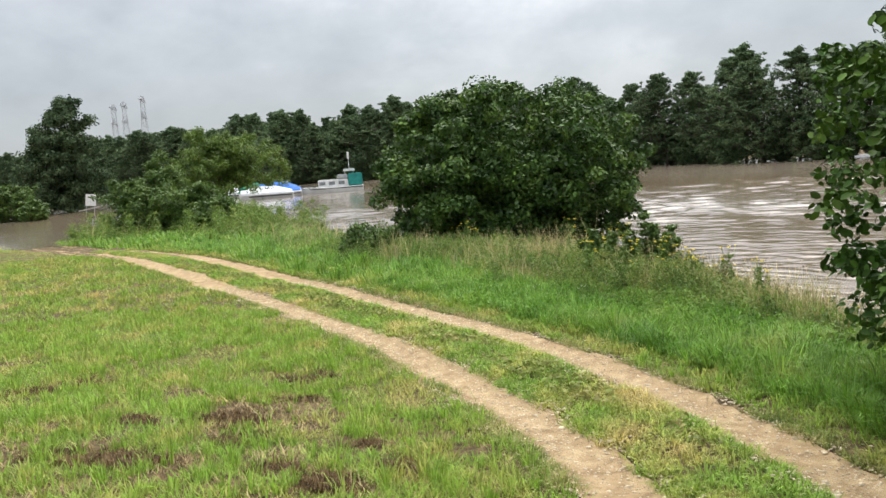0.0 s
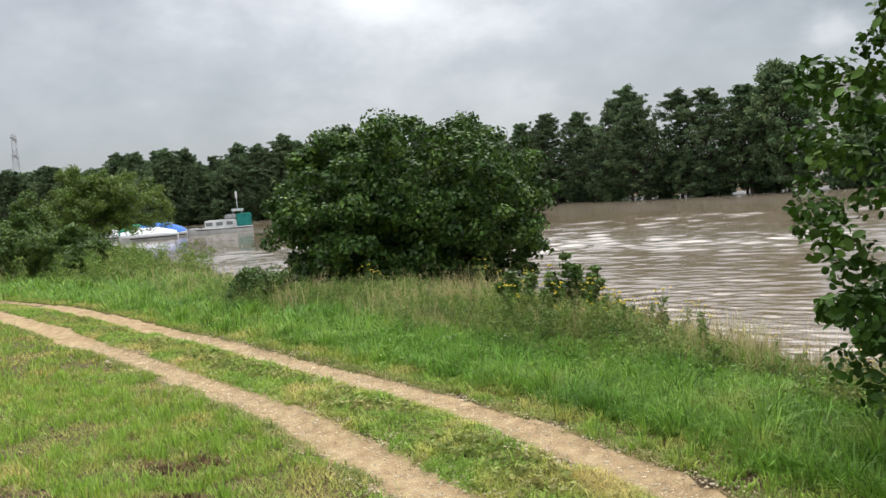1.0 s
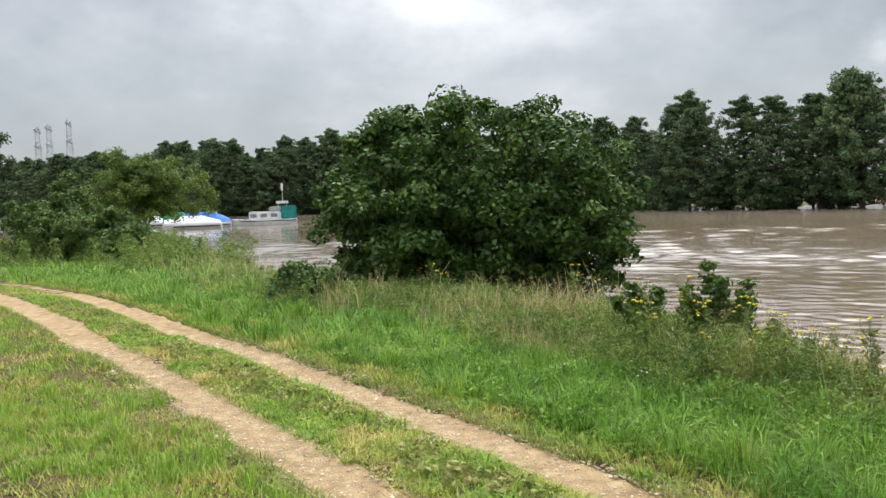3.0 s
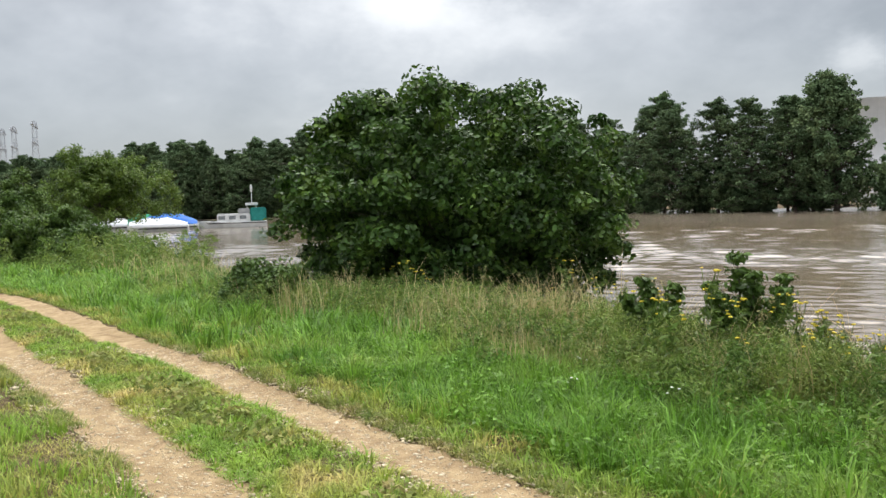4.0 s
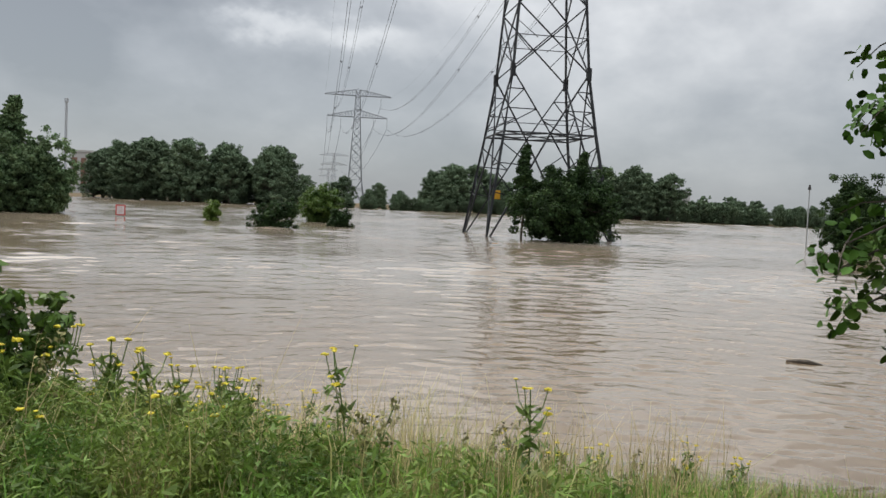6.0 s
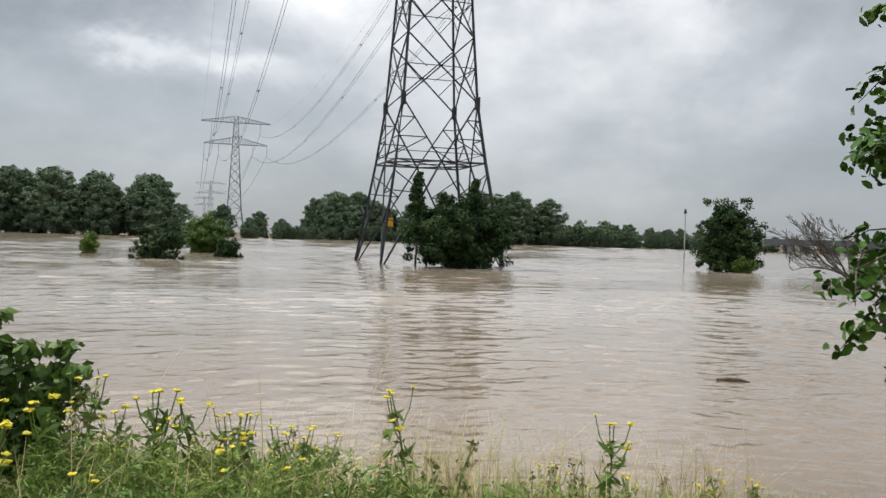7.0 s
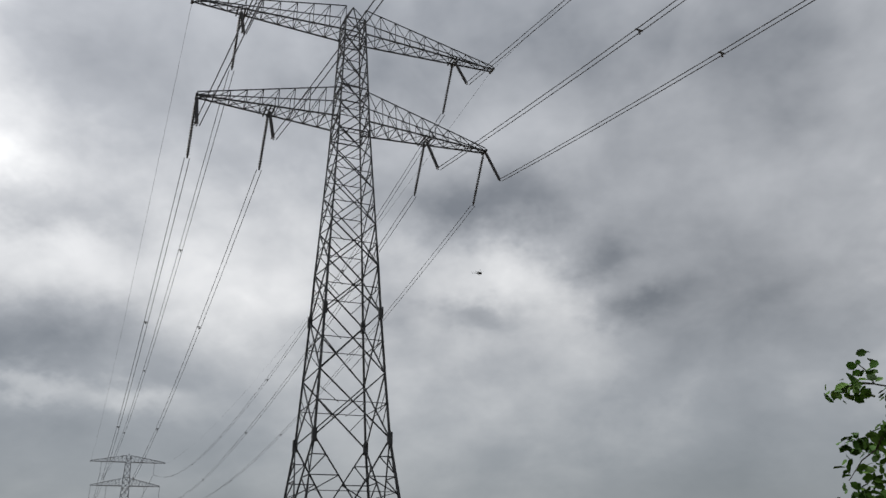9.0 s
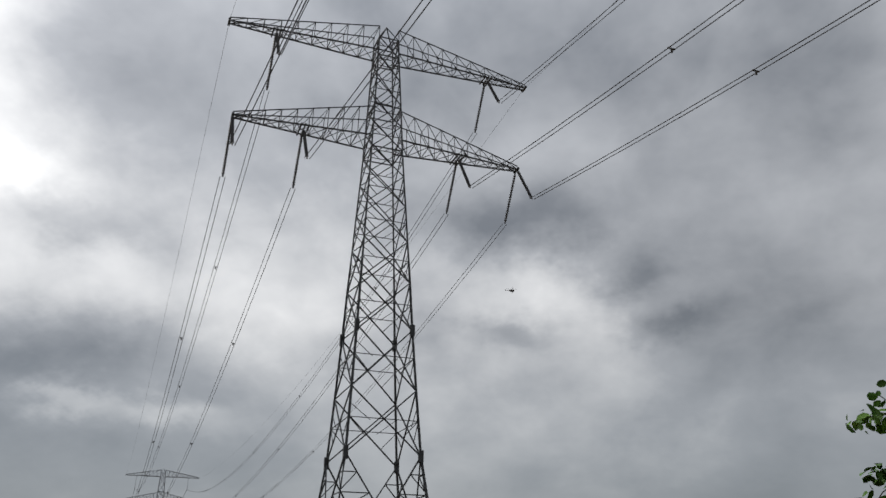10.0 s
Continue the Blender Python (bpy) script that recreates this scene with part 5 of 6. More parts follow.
for x, y, h, s in ((-42.5, 80, 3.4, 2.2), (-45.5, 82, 2.6, 2.4), (-39.5, 78, 1.7, 1.0)):
    make_tree("bush", r, h, s, 0.06, 0.03, 40, 0.5, 50, 0.24, "leaf_mid", full_profile, "green bush at the flooded landing", "bush", x, y, WATER, stems=4, group="bushes at the landing", shell=0.15)


# ---- far shore ----
def build_far_trees():
    r = np.random.default_rng(51)
    base = [make_tree("tree", np.random.default_rng(60 + i), 19.0, 6.0, 0.4, 0.08, 90, 1.25, 40, 0.6, "leaf_haze", full_profile, "tall tree on the far shore, greyed by painted haze", "tree", 0, -300, -80, twigs=1, group="trees on the far shore", shell=0.2) for i in range(3)]

    low = [make_tree("bush", np.random.default_rng(70 + i), 19.0, 6.0, 0.4, 0.03, 80, 1.4, 40, 0.75, "leaf_haze", full_profile, "bush on the far shore, greyed by painted haze", "bush", 0, -300, -80, stems=3, twigs=1, group="bushes on the far shore", shell=0.2) for i in range(2)]

    def row(a, b, n, h, depth=6.0, spread=0.2, kinds=base):
        for i in range(n):
            u = (i + r.uniform(0.2, 0.8)) / n
            x, y = a[0] + (b[0] - a[0]) * u + r.normal(0, depth), a[1] + (b[1] - a[1]) * u + r.normal(0, depth)
            s = h / 19.0 * r.uniform(1 - spread, 1 + spread)
            copy_thing(kinds[r.integers(0, len(kinds))], Matrix.LocRotScale((x, y, WATER - 0.2), Euler((0, 0, r.uniform(0, 6.28))), (s * 1.15, s * 1.15, s)))

    row((202, 235), (214, 203), 14, 18.0, 3.0)
    row((217, 199), (236, 178), 14, 18.3, 3.5, 0.14)
    row((300, 240), (330, 205), 6, 12.0)
    row((335, 200), (338, 166), 9, 8.0)
    row((292, 150), (308, 134), 8, 18.0, 3.0)
    row((310, 132), (345, 92), 12, 13.5)
    row((360, 82), (372, 62), 5, 7.5)
    row((378, 60), (390, 12), 16, 9.0)
    row((360, 20), (350, -30), 10, 6.5)
    row((315, 92), (326, 69), 11, 17.8, 2.5)
    row((352, 76), (368, 36), 12, 8.5, 3.0, 0.4, low)
    for a, b, n, h in (((203, 226), (228, 184), 16, 6.0), ((228, 184), (286, 143), 38, 4.5), ((286, 143), (338, 82), 30, 6.5), ((338, 82), (362, 40), 26, 7.0), ((362, 40), (345, -14), 24, 6.5), ((345, -14), (322, -90), 34, 4.0)):
        row(a, b, n, h, 2.5, 0.42, low)
    drop_sources(base + low)


build_far_trees()


# ---- pylons ----
HALF = [(-2.2, 7.23), (WATER, 7.13), (7.6, 5.29), (12.5, 4.41), (17.9, 3.92), (23.2, 3.48), (27.6, 3.18), (31.6, 2.87), (35.2, 2.60), (38.4, 2.34), (41.2, 2.14), (43.9, 1.99), (46.4, 1.85), (49.2, 1.69), (52.0, 1.53), (54.2, 1.43)]


def half_diag(z):
    return float(np.interp(z, [a for a, _ in HALF], [b for _, b in HALF]))


def corner(k, z, grow=1.0):
    a = radians(45 + 90 * k)
    h = half_diag(z) * grow
    return Vector((h * math.cos(a), h * math.sin(a), z))


def crossarm(root, sign, z0, z1, reach, thick, mat, strings):
    """A lattice arm along the pylon's x axis."""
    bm = bmesh.new()
    hb, ht = half_diag(z0) * 0.7071, half_diag(z1) * 0.7071
    tip = Vector((sign * reach, 0, z0))
    n = 9
    rows = {}
    for side in (-1, 1):
        a = Vector((sign * hb, side * hb, z0))
        t = Vector((sign * ht, side * ht, z1))
        end = tip + Vector((0, side * 0.25, 0))
        low = [a.lerp(end, i / n) for i in range(n + 1)]
        top = [t.lerp(end + Vector((0, 0, 0.35)), i / n) for i in range(n + 1)]
        rows[side] = (low, top)
        beam(bm, a, end, 0.16 * thick)
        beam(bm, t, end + Vector((0, 0, 0.35)), 0.11 * thick)
        for i in range(n):
            beam(bm, low[i], top[i], 0.07 * thick)
            beam(bm, low[i + 1], top[i], 0.07 * thick)
    for i in range(n):
        p, q = rows[-1][0], rows[1][0]
        beam(bm, p[i], q[i], 0.08 * thick)
        beam(bm, p[i], q[i + 1], 0.07 * thick)
        beam(bm, q[i], p[i + 1], 0.07 * thick)
        beam(bm, rows[-1][1][i], rows[1][1][i], 0.06 * thick)
    beam(bm, tip + Vector((0, -0.5, 0)), tip + Vector((0, 0.5, 0)), 0.3 * thick)
    for s in strings:
        for dx in (-0.35, 0, 0.35):
            w = hb * (1 - s / reach) + 0.5
            beam(bm, (sign * s + dx, -w, z0 - 0.05), (sign * s + dx, w, z0 - 0.05), 0.16 * thick)
    return part("crossarm", bm, mat, root)


def insulator(root, p, q, mat, discs=True):
    bm = bmesh.new()
    p, q = Vector(p), Vector(q)
    n = 44 if discs else 3
    pts, rad = [], []
    for i in range(n + 1):
        pts.append(p.lerp(q, i / n))
        rad.append((0.17 if i % 2 else 0.07) if discs and 2 < i < n - 2 else 0.08)
    tube(bm, pts, rad, 6)
    part("insulator_string", bm, mat, root)


# attachment points in the pylon's own axes: x along the arms, y along the line
STRINGS = [(11.1, 52.6), (7.8, 42.4), (14.3, 42.4)]
STRING_LONG, STRING_DROP = 3.1, 4.7


def build_pylon(name, x, y, thick, mat, label, detail=True, rz=-56.0):
    root = thing(name, x, y, 0, label, "pylon", rz=rz)
    levels = [z for z, _ in HALF]
    for k in range(4):
        bm = bmesh.new()
        sizes = []
        for z0, z1 in zip(levels, levels[1:]):
            w = 0.34 if z0 < 12 else (0.28 if z0 < 30 else 0.2)
            sizes.append(w * thick * 0.54)
        tube(bm, [corner(k, z) for z in levels], sizes + sizes[-1:], 4)
        leg = part("leg", bm, mat, root)
        if detail:
            for z in (12.5, 23.2):
                c = corner(k, z)
                bm = bmesh.new()
                beam(bm, c - Vector((0, 0, 0.5)), c + Vector((0, 0, 0.5)), 0.36)
                part("splice_plate", bm, mat, leg)
    for k in range(4):
        bm = bmesh.new()
        A = lambda z: corner(k, z)
        B = lambda z: corner(k + 1, z)
        M = lambda z, u=0.5: corner(k, z).lerp(corner(k + 1, z), u)
        # splayed lower part: V down to the waist, then down to the feet
        beam(bm, A(12.5), M(7.6), 0.15 * thick)
        beam(bm, B(12.5), M(7.6), 0.15 * thick)
        beam(bm, A(7.6), B(7.6), 0.14 * thick)
        beam(bm, A(8.3), B(8.3), 0.07 * thick)
        beam(bm, M(7.6), A(WATER - 0.5), 0.16 * thick)
        beam(bm, M(7.6), B(WATER - 0.5), 0.16 * thick)
        if detail:
            for u in (0.3, 0.62):
                z = 12.5 + (7.6 - 12.5) * u
                for P, s in ((A, 0), (B, 1)):
                    q = P(12.5).lerp(M(7.6), u)
                    beam(bm, P(z), q, 0.08)
                    beam(bm, P(z - 1.4), q, 0.08)
            for u in (0.3, 0.58):
                z = 7.6 + (WATER - 7.6) * u
                for P in (A, B):
                    q = M(7.6).lerp(P(WATER - 0.5), u)
                    beam(bm, P(z), q, 0.08)
                    beam(bm, P(z + 1.6), q, 0.08)
        for i in range(3, len(levels) - 1):
            z0, z1 = levels[i], levels[i + 1]
            w = (0.14 if z0 < 30 else 0.11) * thick
            beam(bm, A(z0), B(z1), w)
            beam(bm, B(z0), A(z1), w)
            if detail:
                zc = z0 + (z1 - z0) * half_diag(z0) / (half_diag(z0) + half_diag(z1))
                beam(bm, A(zc), B(zc), 0.06)
                beam(bm, A((z0 + z1) / 2 + 1.2 * (z1 - z0) / 5), M((z0 + z1) / 2, 0.3), 0.05)
                if z0 < 36:
                    for u, s in ((0.25, 0), (0.75, 1)):
                        z = z0 + (z1 - z0) * 0.25
                        P = A if s == 0 else B
                        beam(bm, P(zc), M(z, u), 0.06)
            else:
                beam(bm, A(z0), B(z0), 0.06 * thick)
        for z in (41.2, 46.0, 52.0, 54.2):
            beam(bm, A(z), B(z), 0.13 * thick)
        part("bracing", bm, mat, root)
    for k in range(4):
        bm = bmesh.new()
        beam(bm, corner(k, 7.6), Vector((0, 0, 7.6)), 0.1 * thick)
        part("strut", bm, mat, root)
        if detail:
            bm = bmesh.new()
            beam(bm, corner(k, 7.6).lerp(corner(k + 1, 7.6), 0.5), corner(k + 1, 7.6).lerp(corner(k + 2, 7.6), 0.5), 0.12)
            part("strut", bm, mat, root)
    bm = bmesh.new()
    for k in range(4):
        beam(bm, corner(k, 54.2), Vector((0, 0, 56.3)), 0.12 * thick)
    part("peak", bm, mat, root)
    for sign in (-1, 1):
        crossarm(root, sign, 42.4, 45.7, 14.3, thick, mat, (7.8,))
        crossarm(root, sign, 52.6, 55.5, 15.6, thick, mat, (11.1,))
        for xa, za in STRINGS:
            if detail:
                for way in (-1, 1):
                    insulator(root, (sign * xa, way * 0.25, za - 0.15), (sign * xa, way * STRING_LONG, za - STRING_DROP), "glass_insulator")
            else:
                insulator(root, (sign * xa, 0, za - 0.15), (sign * xa, 0, za - 5.0), mat, discs=False)
    return root


P1, P2, P3 = (65.71, 31.28), (341.0, 217.0), (775.0, 510.0)
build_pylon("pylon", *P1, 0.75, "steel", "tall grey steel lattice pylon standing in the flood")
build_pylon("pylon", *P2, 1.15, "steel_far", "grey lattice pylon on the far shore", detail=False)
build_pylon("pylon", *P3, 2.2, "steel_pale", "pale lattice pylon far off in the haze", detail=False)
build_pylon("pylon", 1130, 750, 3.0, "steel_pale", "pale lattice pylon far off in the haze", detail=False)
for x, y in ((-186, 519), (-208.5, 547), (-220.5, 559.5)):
    build_pylon("pylon", x, y, 0.8, "steel_pale", "haze-pale lattice pylon behind the distant wood", detail=False, rz=104.0)

AX = Vector((math.cos(radians(-56)), math.sin(radians(-56)), 0))
LN = Vector((-AX.y, AX.x, 0))


def wire(name, p, q, sag, radius, label, spacers=(), pair=0.0):
    root = thing(name, p.x, p.y, 0, label, "power line", "conductors of the line")
    for off in ((-pair / 2, pair / 2) if pair else (0,)):
        bm = bmesh.new()
        pts = []
        n = 44
        for i in range(n + 1):
            u = (i / n)
            w = p.lerp(q, u) + AX * off
            w.z -= sag * 4 * u * (1 - u)
            pts.append(w - Vector((p.x, p.y, 0)))
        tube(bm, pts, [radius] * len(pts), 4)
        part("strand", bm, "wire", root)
    for u in spacers:
        bm = bmesh.new()
        w = p.lerp(q, u) - Vector((p.x, p.y, 0))
        w.z -= sag * 4 * u * (1 - u)
        beam(bm, w - AX * (pair / 2 + 0.05), w + AX * (pair / 2 + 0.05), 0.08)
        beam(bm, w + Vector((0, 0, -0.3)), w, 0.12)
        part("spacer", bm, "dark", root)


def build_wires():
    c1, c2, c3 = Vector((*P1, 0)), Vector((*P2, 0)), Vector((*P3, 0))
    back = c1 + Vector((-0.807, -0.590, 0)) * 330
    for sign in (-1, 1):
        for xa, za in STRINGS:
            a = c1 + AX * sign * xa + LN * STRING_LONG + Vector((0, 0, za - STRING_DROP))
            b = c2 + AX * sign * xa + Vector((0, 0, za - 5.0))
            wire("power_line", a, b, 13.0, 0.032, "twin aluminium conductor strung between the pylons", (0.11, 0.26, 0.42, 0.58, 0.74), 0.45)
            a2 = c1 + AX * sign * xa - LN * STRING_LONG + Vector((0, 0, za - STRING_DROP))
            b2 = back + AX * sign * xa + Vector((0, 0, za - STRING_DROP))
            wire("power_line", a2, b2, 13.0, 0.042, "twin aluminium conductor running off over the bank", (0.09, 0.2, 0.33, 0.5), 0.45)
            b3 = c3 + AX * sign * xa + Vector((0, 0, za - 5.0))
            wire("power_line", b, b3, 12.0, 0.07, "thin distant conductor between far pylons", (), 0)
        a = c1 + AX * sign * 15.6 + Vector((0, 0, 52.6))
        wire("earth_wire", a, c2 + AX * sign * 15.6 + Vector((0, 0, 52.6)), 7.0, 0.014, "thin earth wire strung from the arm tips", (), 0)
        wire("earth_wire", a, back + AX * sign * 15.6 + Vector((0, 0, 54)), 7.0, 0.014, "thin earth wire strung from the arm tips", (), 0)


build_wires()


# ---- boats and landing ----
def hull(length, beam_w, free, bow=1.6, mat_top="white_paint"):
    """A boat hull along x with a pointed bow at -x; the keel lies under water."""
    bm = bmesh.new()
    n = 11
    rows = []
    for i in range(n + 1):
        u = i / n
        x = -length / 2 + length * u
        w = beam_w / 2 * min(1.0, (u * 2.6) ** 0.6 + 0.03) * (1 - 0.12 * max(0, u - 0.6))
        top = free * (1 + 0.45 * max(0, 0.5 - u))
        flare = 0.78 + 0.1 * u
        rows.append([bm.verts.new(p) for p in ((x + 0.35 * (1 - u), -w * flare * 0.75, -0.35), (x + 0.15 * (1 - u), -w * flare, 0.05), (x, -w, top), (x, -w + 0.06, top + 0.04), (x, w - 0.06, top + 0.04), (x, w, top), (x + 0.15 * (1 - u), w * flare, 0.05), (x + 0.35 * (1 - u), w * flare * 0.75, -0.35))])
    for a, b in zip(rows, rows[1:]):
        for k in range(7):
            bm.faces.new((a[k], b[k], b[k + 1], a[k + 1]))
    bm.faces.new(rows[0])
    bm.faces.new(rows[-1][::-1])
    bmesh.ops.recalc_face_normals(bm, faces=bm.faces)
    return bm


def cover(bm, x0, x1, w, z0, ridge, sag=0.12, n=12):
    """A ridged tarpaulin draped from a ridge to both sides."""
    rows = []
    for i in range(n + 1):
        u = i / n
        x = x0 + (x1 - x0) * u
        r = z0 + (ridge - z0) * (math.sin(math.pi * min(1, u * 0.9 + 0.08)) ** 0.5) - sag * abs(math.sin(u * 9.4))
        taper = min(1.0, 0.35 + 2.2 * u, 0.5 + 2.5 * (1 - u))
        rows.append([bm.verts.new((x, y * w / 2 * taper, z)) for y, z in ((-1.0, z0 - 0.15), (-0.95, z0 + 0.1), (-0.5, z0 + 0.62 * (r - z0)), (0, r), (0.5, z0 + 0.62 * (r - z0)), (0.95, z0 + 0.1), (1.0, z0 - 0.15))])
    for a, b in zip(rows, rows[1:]):
        for k in range(6):
            bm.faces.new((a[k], b[k], b[k + 1], a[k + 1]))
    bm.faces.new(rows[0])
    bm.faces.new(rows[-1][::-1])
    bmesh.ops.recalc_face_normals(bm, faces=bm.faces)
    return bm


def build_cruiser():
    root = thing("cabin_cruiser", -14.0, 100.2, WATER, "white cabin cruiser with a teal canvas canopy moored afloat", "boat", rz=8)
    part("hull", hull(7.6, 2.5, 0.62), "white_paint", root, smooth=False)
    bm = bmesh.new()
    for y in (-1.18, 1.18):
        beam(bm, (-2.6, y * 0.97, 0.52), (3.7, y, 0.5), 0.1)
    part("rubbing_strake", bm, "dark", root)
    bm = bmesh.new()
    box(bm, -1.6, 2.0, -1.0, 1.0, 0.6, 1.55, 0.1)
    cabin = part("cabin", bm, "white_paint", root)
    for x in (-1.1, 0.05, 1.2):
        bm = bmesh.new()
        box(bm, x - 0.36, x + 0.36, -1.03, -0.985, 0.92, 1.32, 0.03)
        w = part("window", bm, "window", cabin)
    bm = bmesh.new()
    box(bm, 0.7, 2.0, -0.85, 0.85, 1.55, 2.1, 0.1)
    part("wheelhouse", bm, "grey_paint", root)
    bm = bmesh.new()
    box(bm, 2.0, 3.75, -1.05, 1.05, 0.62, 2.15, 0.12)
    part("canopy", bm, "teal_canvas", root, "teal canvas stern canopy")
    bm = bmesh.new()
    box(bm, 1.5, 2.9, -0.3, 0.3, 2.42, 2.72, 0.05)
    for x in (1.7, 2.7):
        beam(bm, (x, 0, 2.1), (x, 0, 2.45), 0.06)
    part("radar_box", bm, "white_paint", root)
    bm = bmesh.new()
    tube(bm, [(2.25, 0, 2.7), (2.25, 0, 4.6)], [0.045, 0.03], 6)
    part("mast", bm, "white_paint", root)
    bm = bmesh.new()
    box(bm, 2.1, 2.36, -0.06, 0.06, 3.9, 4.75, 0.05)
    part("lamp_head", bm, "sign_white", root)
    bm = bmesh.new()
    for a, b in (((-3.6, -0.5, 0.95), (-1.9, -0.95, 0.75)), ((-3.6, 0.5, 0.95), (-1.9, 0.95, 0.75)), ((-3.6, -0.5, 0.95), (-3.6, 0.5, 0.95)), ((-3.6, -0.5, 0.95), (-3.4, -0.5, 0.6)), ((-2.7, -0.75, 0.86), (-2.7, -0.75, 0.55))):
        beam(bm, a, b, 0.05)
    part("bow_rail", bm, "wire", root)


def build_covered_boat(x, y, length, tarp, label, turn=8, ridge=1.45, wide=2.3):
    root = thing("covered_boat", x, y, WATER, label, "boat", "boats at the landing", rz=turn)
    part("hull", hull(length, wide, 0.55), "white_paint", root)
    bm = bmesh.new()
    part("tarpaulin", cover(bm, -length * 0.46, length * 0.48, wide + 0.15, 0.62, ridge), tarp, root, smooth=False)
    bm = bmesh.new()
    for s in (-1, 1):
        beam(bm, (-length * 0.3, s * (wide / 2 - 0.02), 0.3), (length * 0.48, s * (wide / 2 - 0.02), 0.3), 0.1)
    part("rubbing_strake", bm, "dark", root)


def build_pontoon(x, y, length, turn):
    root = thing("pontoon", x, y, WATER, "low dark floating pontoon between the moored boats", "pontoon", rz=turn)
    for k in range(int(length / 0.5)):
        bm = bmesh.new()
        box(bm, -length / 2 + k * 0.5 + 0.01, -length / 2 + k * 0.5 + 0.49, -0.7, 0.7, 0.28, 0.34)
        part("deck_board", bm, "plank", root)
    for s in (-0.5, 0.5):
        bm = bmesh.new()
        box(bm, -length / 2, length / 2, s - 0.2, s + 0.2, -0.25, 0.28, 0.05)
        part("float", bm, "dark", root)
    bm = bmesh.new()
    tube(bm, [(-length / 2 + 0.4, 0, 0.34), (-length / 2 + 0.4, 0, 1.4)], [0.1, 0.1], 8)
    part("bollard", bm, "red", root, "red bollard")
    bm = bmesh.new()
    tube(bm, [(-length / 2 + 0.4, 0, 1.4), (-length / 2 + 0.4, 0, 1.75)], [0.11, 0.11], 8)
    part("bollard_cap", bm, "sign_white", root, "white bollard cap")


build_cruiser()
build_covered_boat(-20.9, 95.0, 6.2, "white_tarp", "small boat under a white tarpaulin at its mooring", ridge=1.5)
build_covered_boat(-20.5, 98.4, 6.2, "blue_tarp", "boat under a bright blue tarpaulin at its mooring", ridge=1.9)
build_covered_boat(-24.2, 102.5, 3.6, "green_canvas", "boat under a green canvas cover behind the others", ridge=1.9)
build_covered_boat(-28.5, 106.0, 5.6, "white_tarp", "boat under a white tarpaulin behind the bank tree", ridge=1.5)
build_covered_boat(-34.5, 108.5, 5.5, "white_tarp", "boat under a pale tarpaulin behind the bank shrubs", ridge=1.6, turn=20)
build_covered_boat(-33.2, 107.0, 3.0, "blue_tarp", "small boat under a blue tarpaulin behind the bank shrubs", ridge=1.4, turn=20)
build_covered_boat(-40.6, 104.0, 3.0, "blue_tarp", "small boat under a blue tarpaulin near the landing", ridge=1.7, turn=25)
build_pontoon(-17.8, 100.6, 4.0, 8)


def sign_on_posts(name, x, y, z, w, h, turn, label, face="sign_white", posts=2, tall=1.6):
    root = thing(name, x, y, z, label, "sign", rz=turn)
    bm = bmesh.new()
    box(bm, -w / 2, w / 2, -0.02, 0.02, tall - h, tall, 0.01)
    part("panel", bm, face, root)
    for k in range(posts):
        bm = bmesh.new()
        px = 0 if posts == 1 else (-w / 2 + 0.1 + k * (w - 0.2))
        tube(bm, [(px, 0.06, -1.2), (px, 0.06, tall - 0.05)], [0.04, 0.04], 6)
        part("post", bm, "grey_paint", root)
    return root


s1 = sign_on_posts("notice_board", -35.2, 80.7, WATER, 0.95, 1.15, 28, "white notice board on posts standing in the flood", tall=2.1)
bm = bmesh.new()
box(bm, -0.012, 0.012, -0.026, -0.021, 1.0, 2.06)
part("divider", bm, "grey_paint", s1)
s1.rotation_euler = Euler((0, radians(7), radians(28)))
root = thing("gangplank", -31.0, 73.8, 0.3, "long grey plank slanting up out of the flood", "plank", rz=22)
bm = bmesh.new()
beam(bm, (-2.0, 0, -0.30), (2.1, 0, 0.32), 0.22, 0.12)
part("board", bm, "plank", root)
bm = bmesh.new()
beam(bm, (1.5, 0, 0.2), (1.5, 0, -1.5), 0.12)
part("prop", bm, "deadwood", root)

# red navigation board in the flood
s2 = sign_on_posts("river_sign", 54.6, 66.5, WATER, 0.82, 0.95, -45, "white river sign with a red border in the flood", posts=1, tall=1.1)
for x0, x1, z0, z1 in ((-0.41, 0.41, 1.0, 1.1), (-0.41, 0.41, 0.15, 0.25), (-0.41, -0.31, 0.25, 1.0), (0.31, 0.41, 0.25, 1.0)):
    bm = bmesh.new()
    box(bm, x0, x1, -0.028, -0.022, z0, z1)
    part("border", bm, "red", s2)
for a, b in (((-0.14, 0.35), (-0.14, 0.9)), ((-0.14, 0.87), (0.14, 0.87)), ((0.14, 0.87), (0.14, 0.62)), ((-0.14, 0.62), (0.14, 0.62)), ((-0.02, 0.62), (0.17, 0.35))):
    bm = bmesh.new()
    beam(bm, (a[0], -0.026, a[1]), (b[0], -0.026, b[1]), 0.09, 0.01)
    part("bar", bm, "red", s2)

# warning plate on the pylon leg
root = thing("warning_plate", 61.2, 32.9, 2.6, "small orange plate fixed to the pylon leg", "sign", rz=-70)
bm = bmesh.new()
box(bm, -0.25, 0.25, -0.03, 0.03, -0.35, 0.35, 0.02)
part("plate", bm, "orange", root)

# post and dead tree
root = thing("mooring_post", 74.6, 10.5, WATER, "thin grey post standing in the flood", "post")
bm = bmesh.new()
tube(bm, [(0, 0, -1), (0, 0, 5.0)], [0.055, 0.045], 8)
part("pole", bm, "grey_paint", root)
bm = bmesh.new()
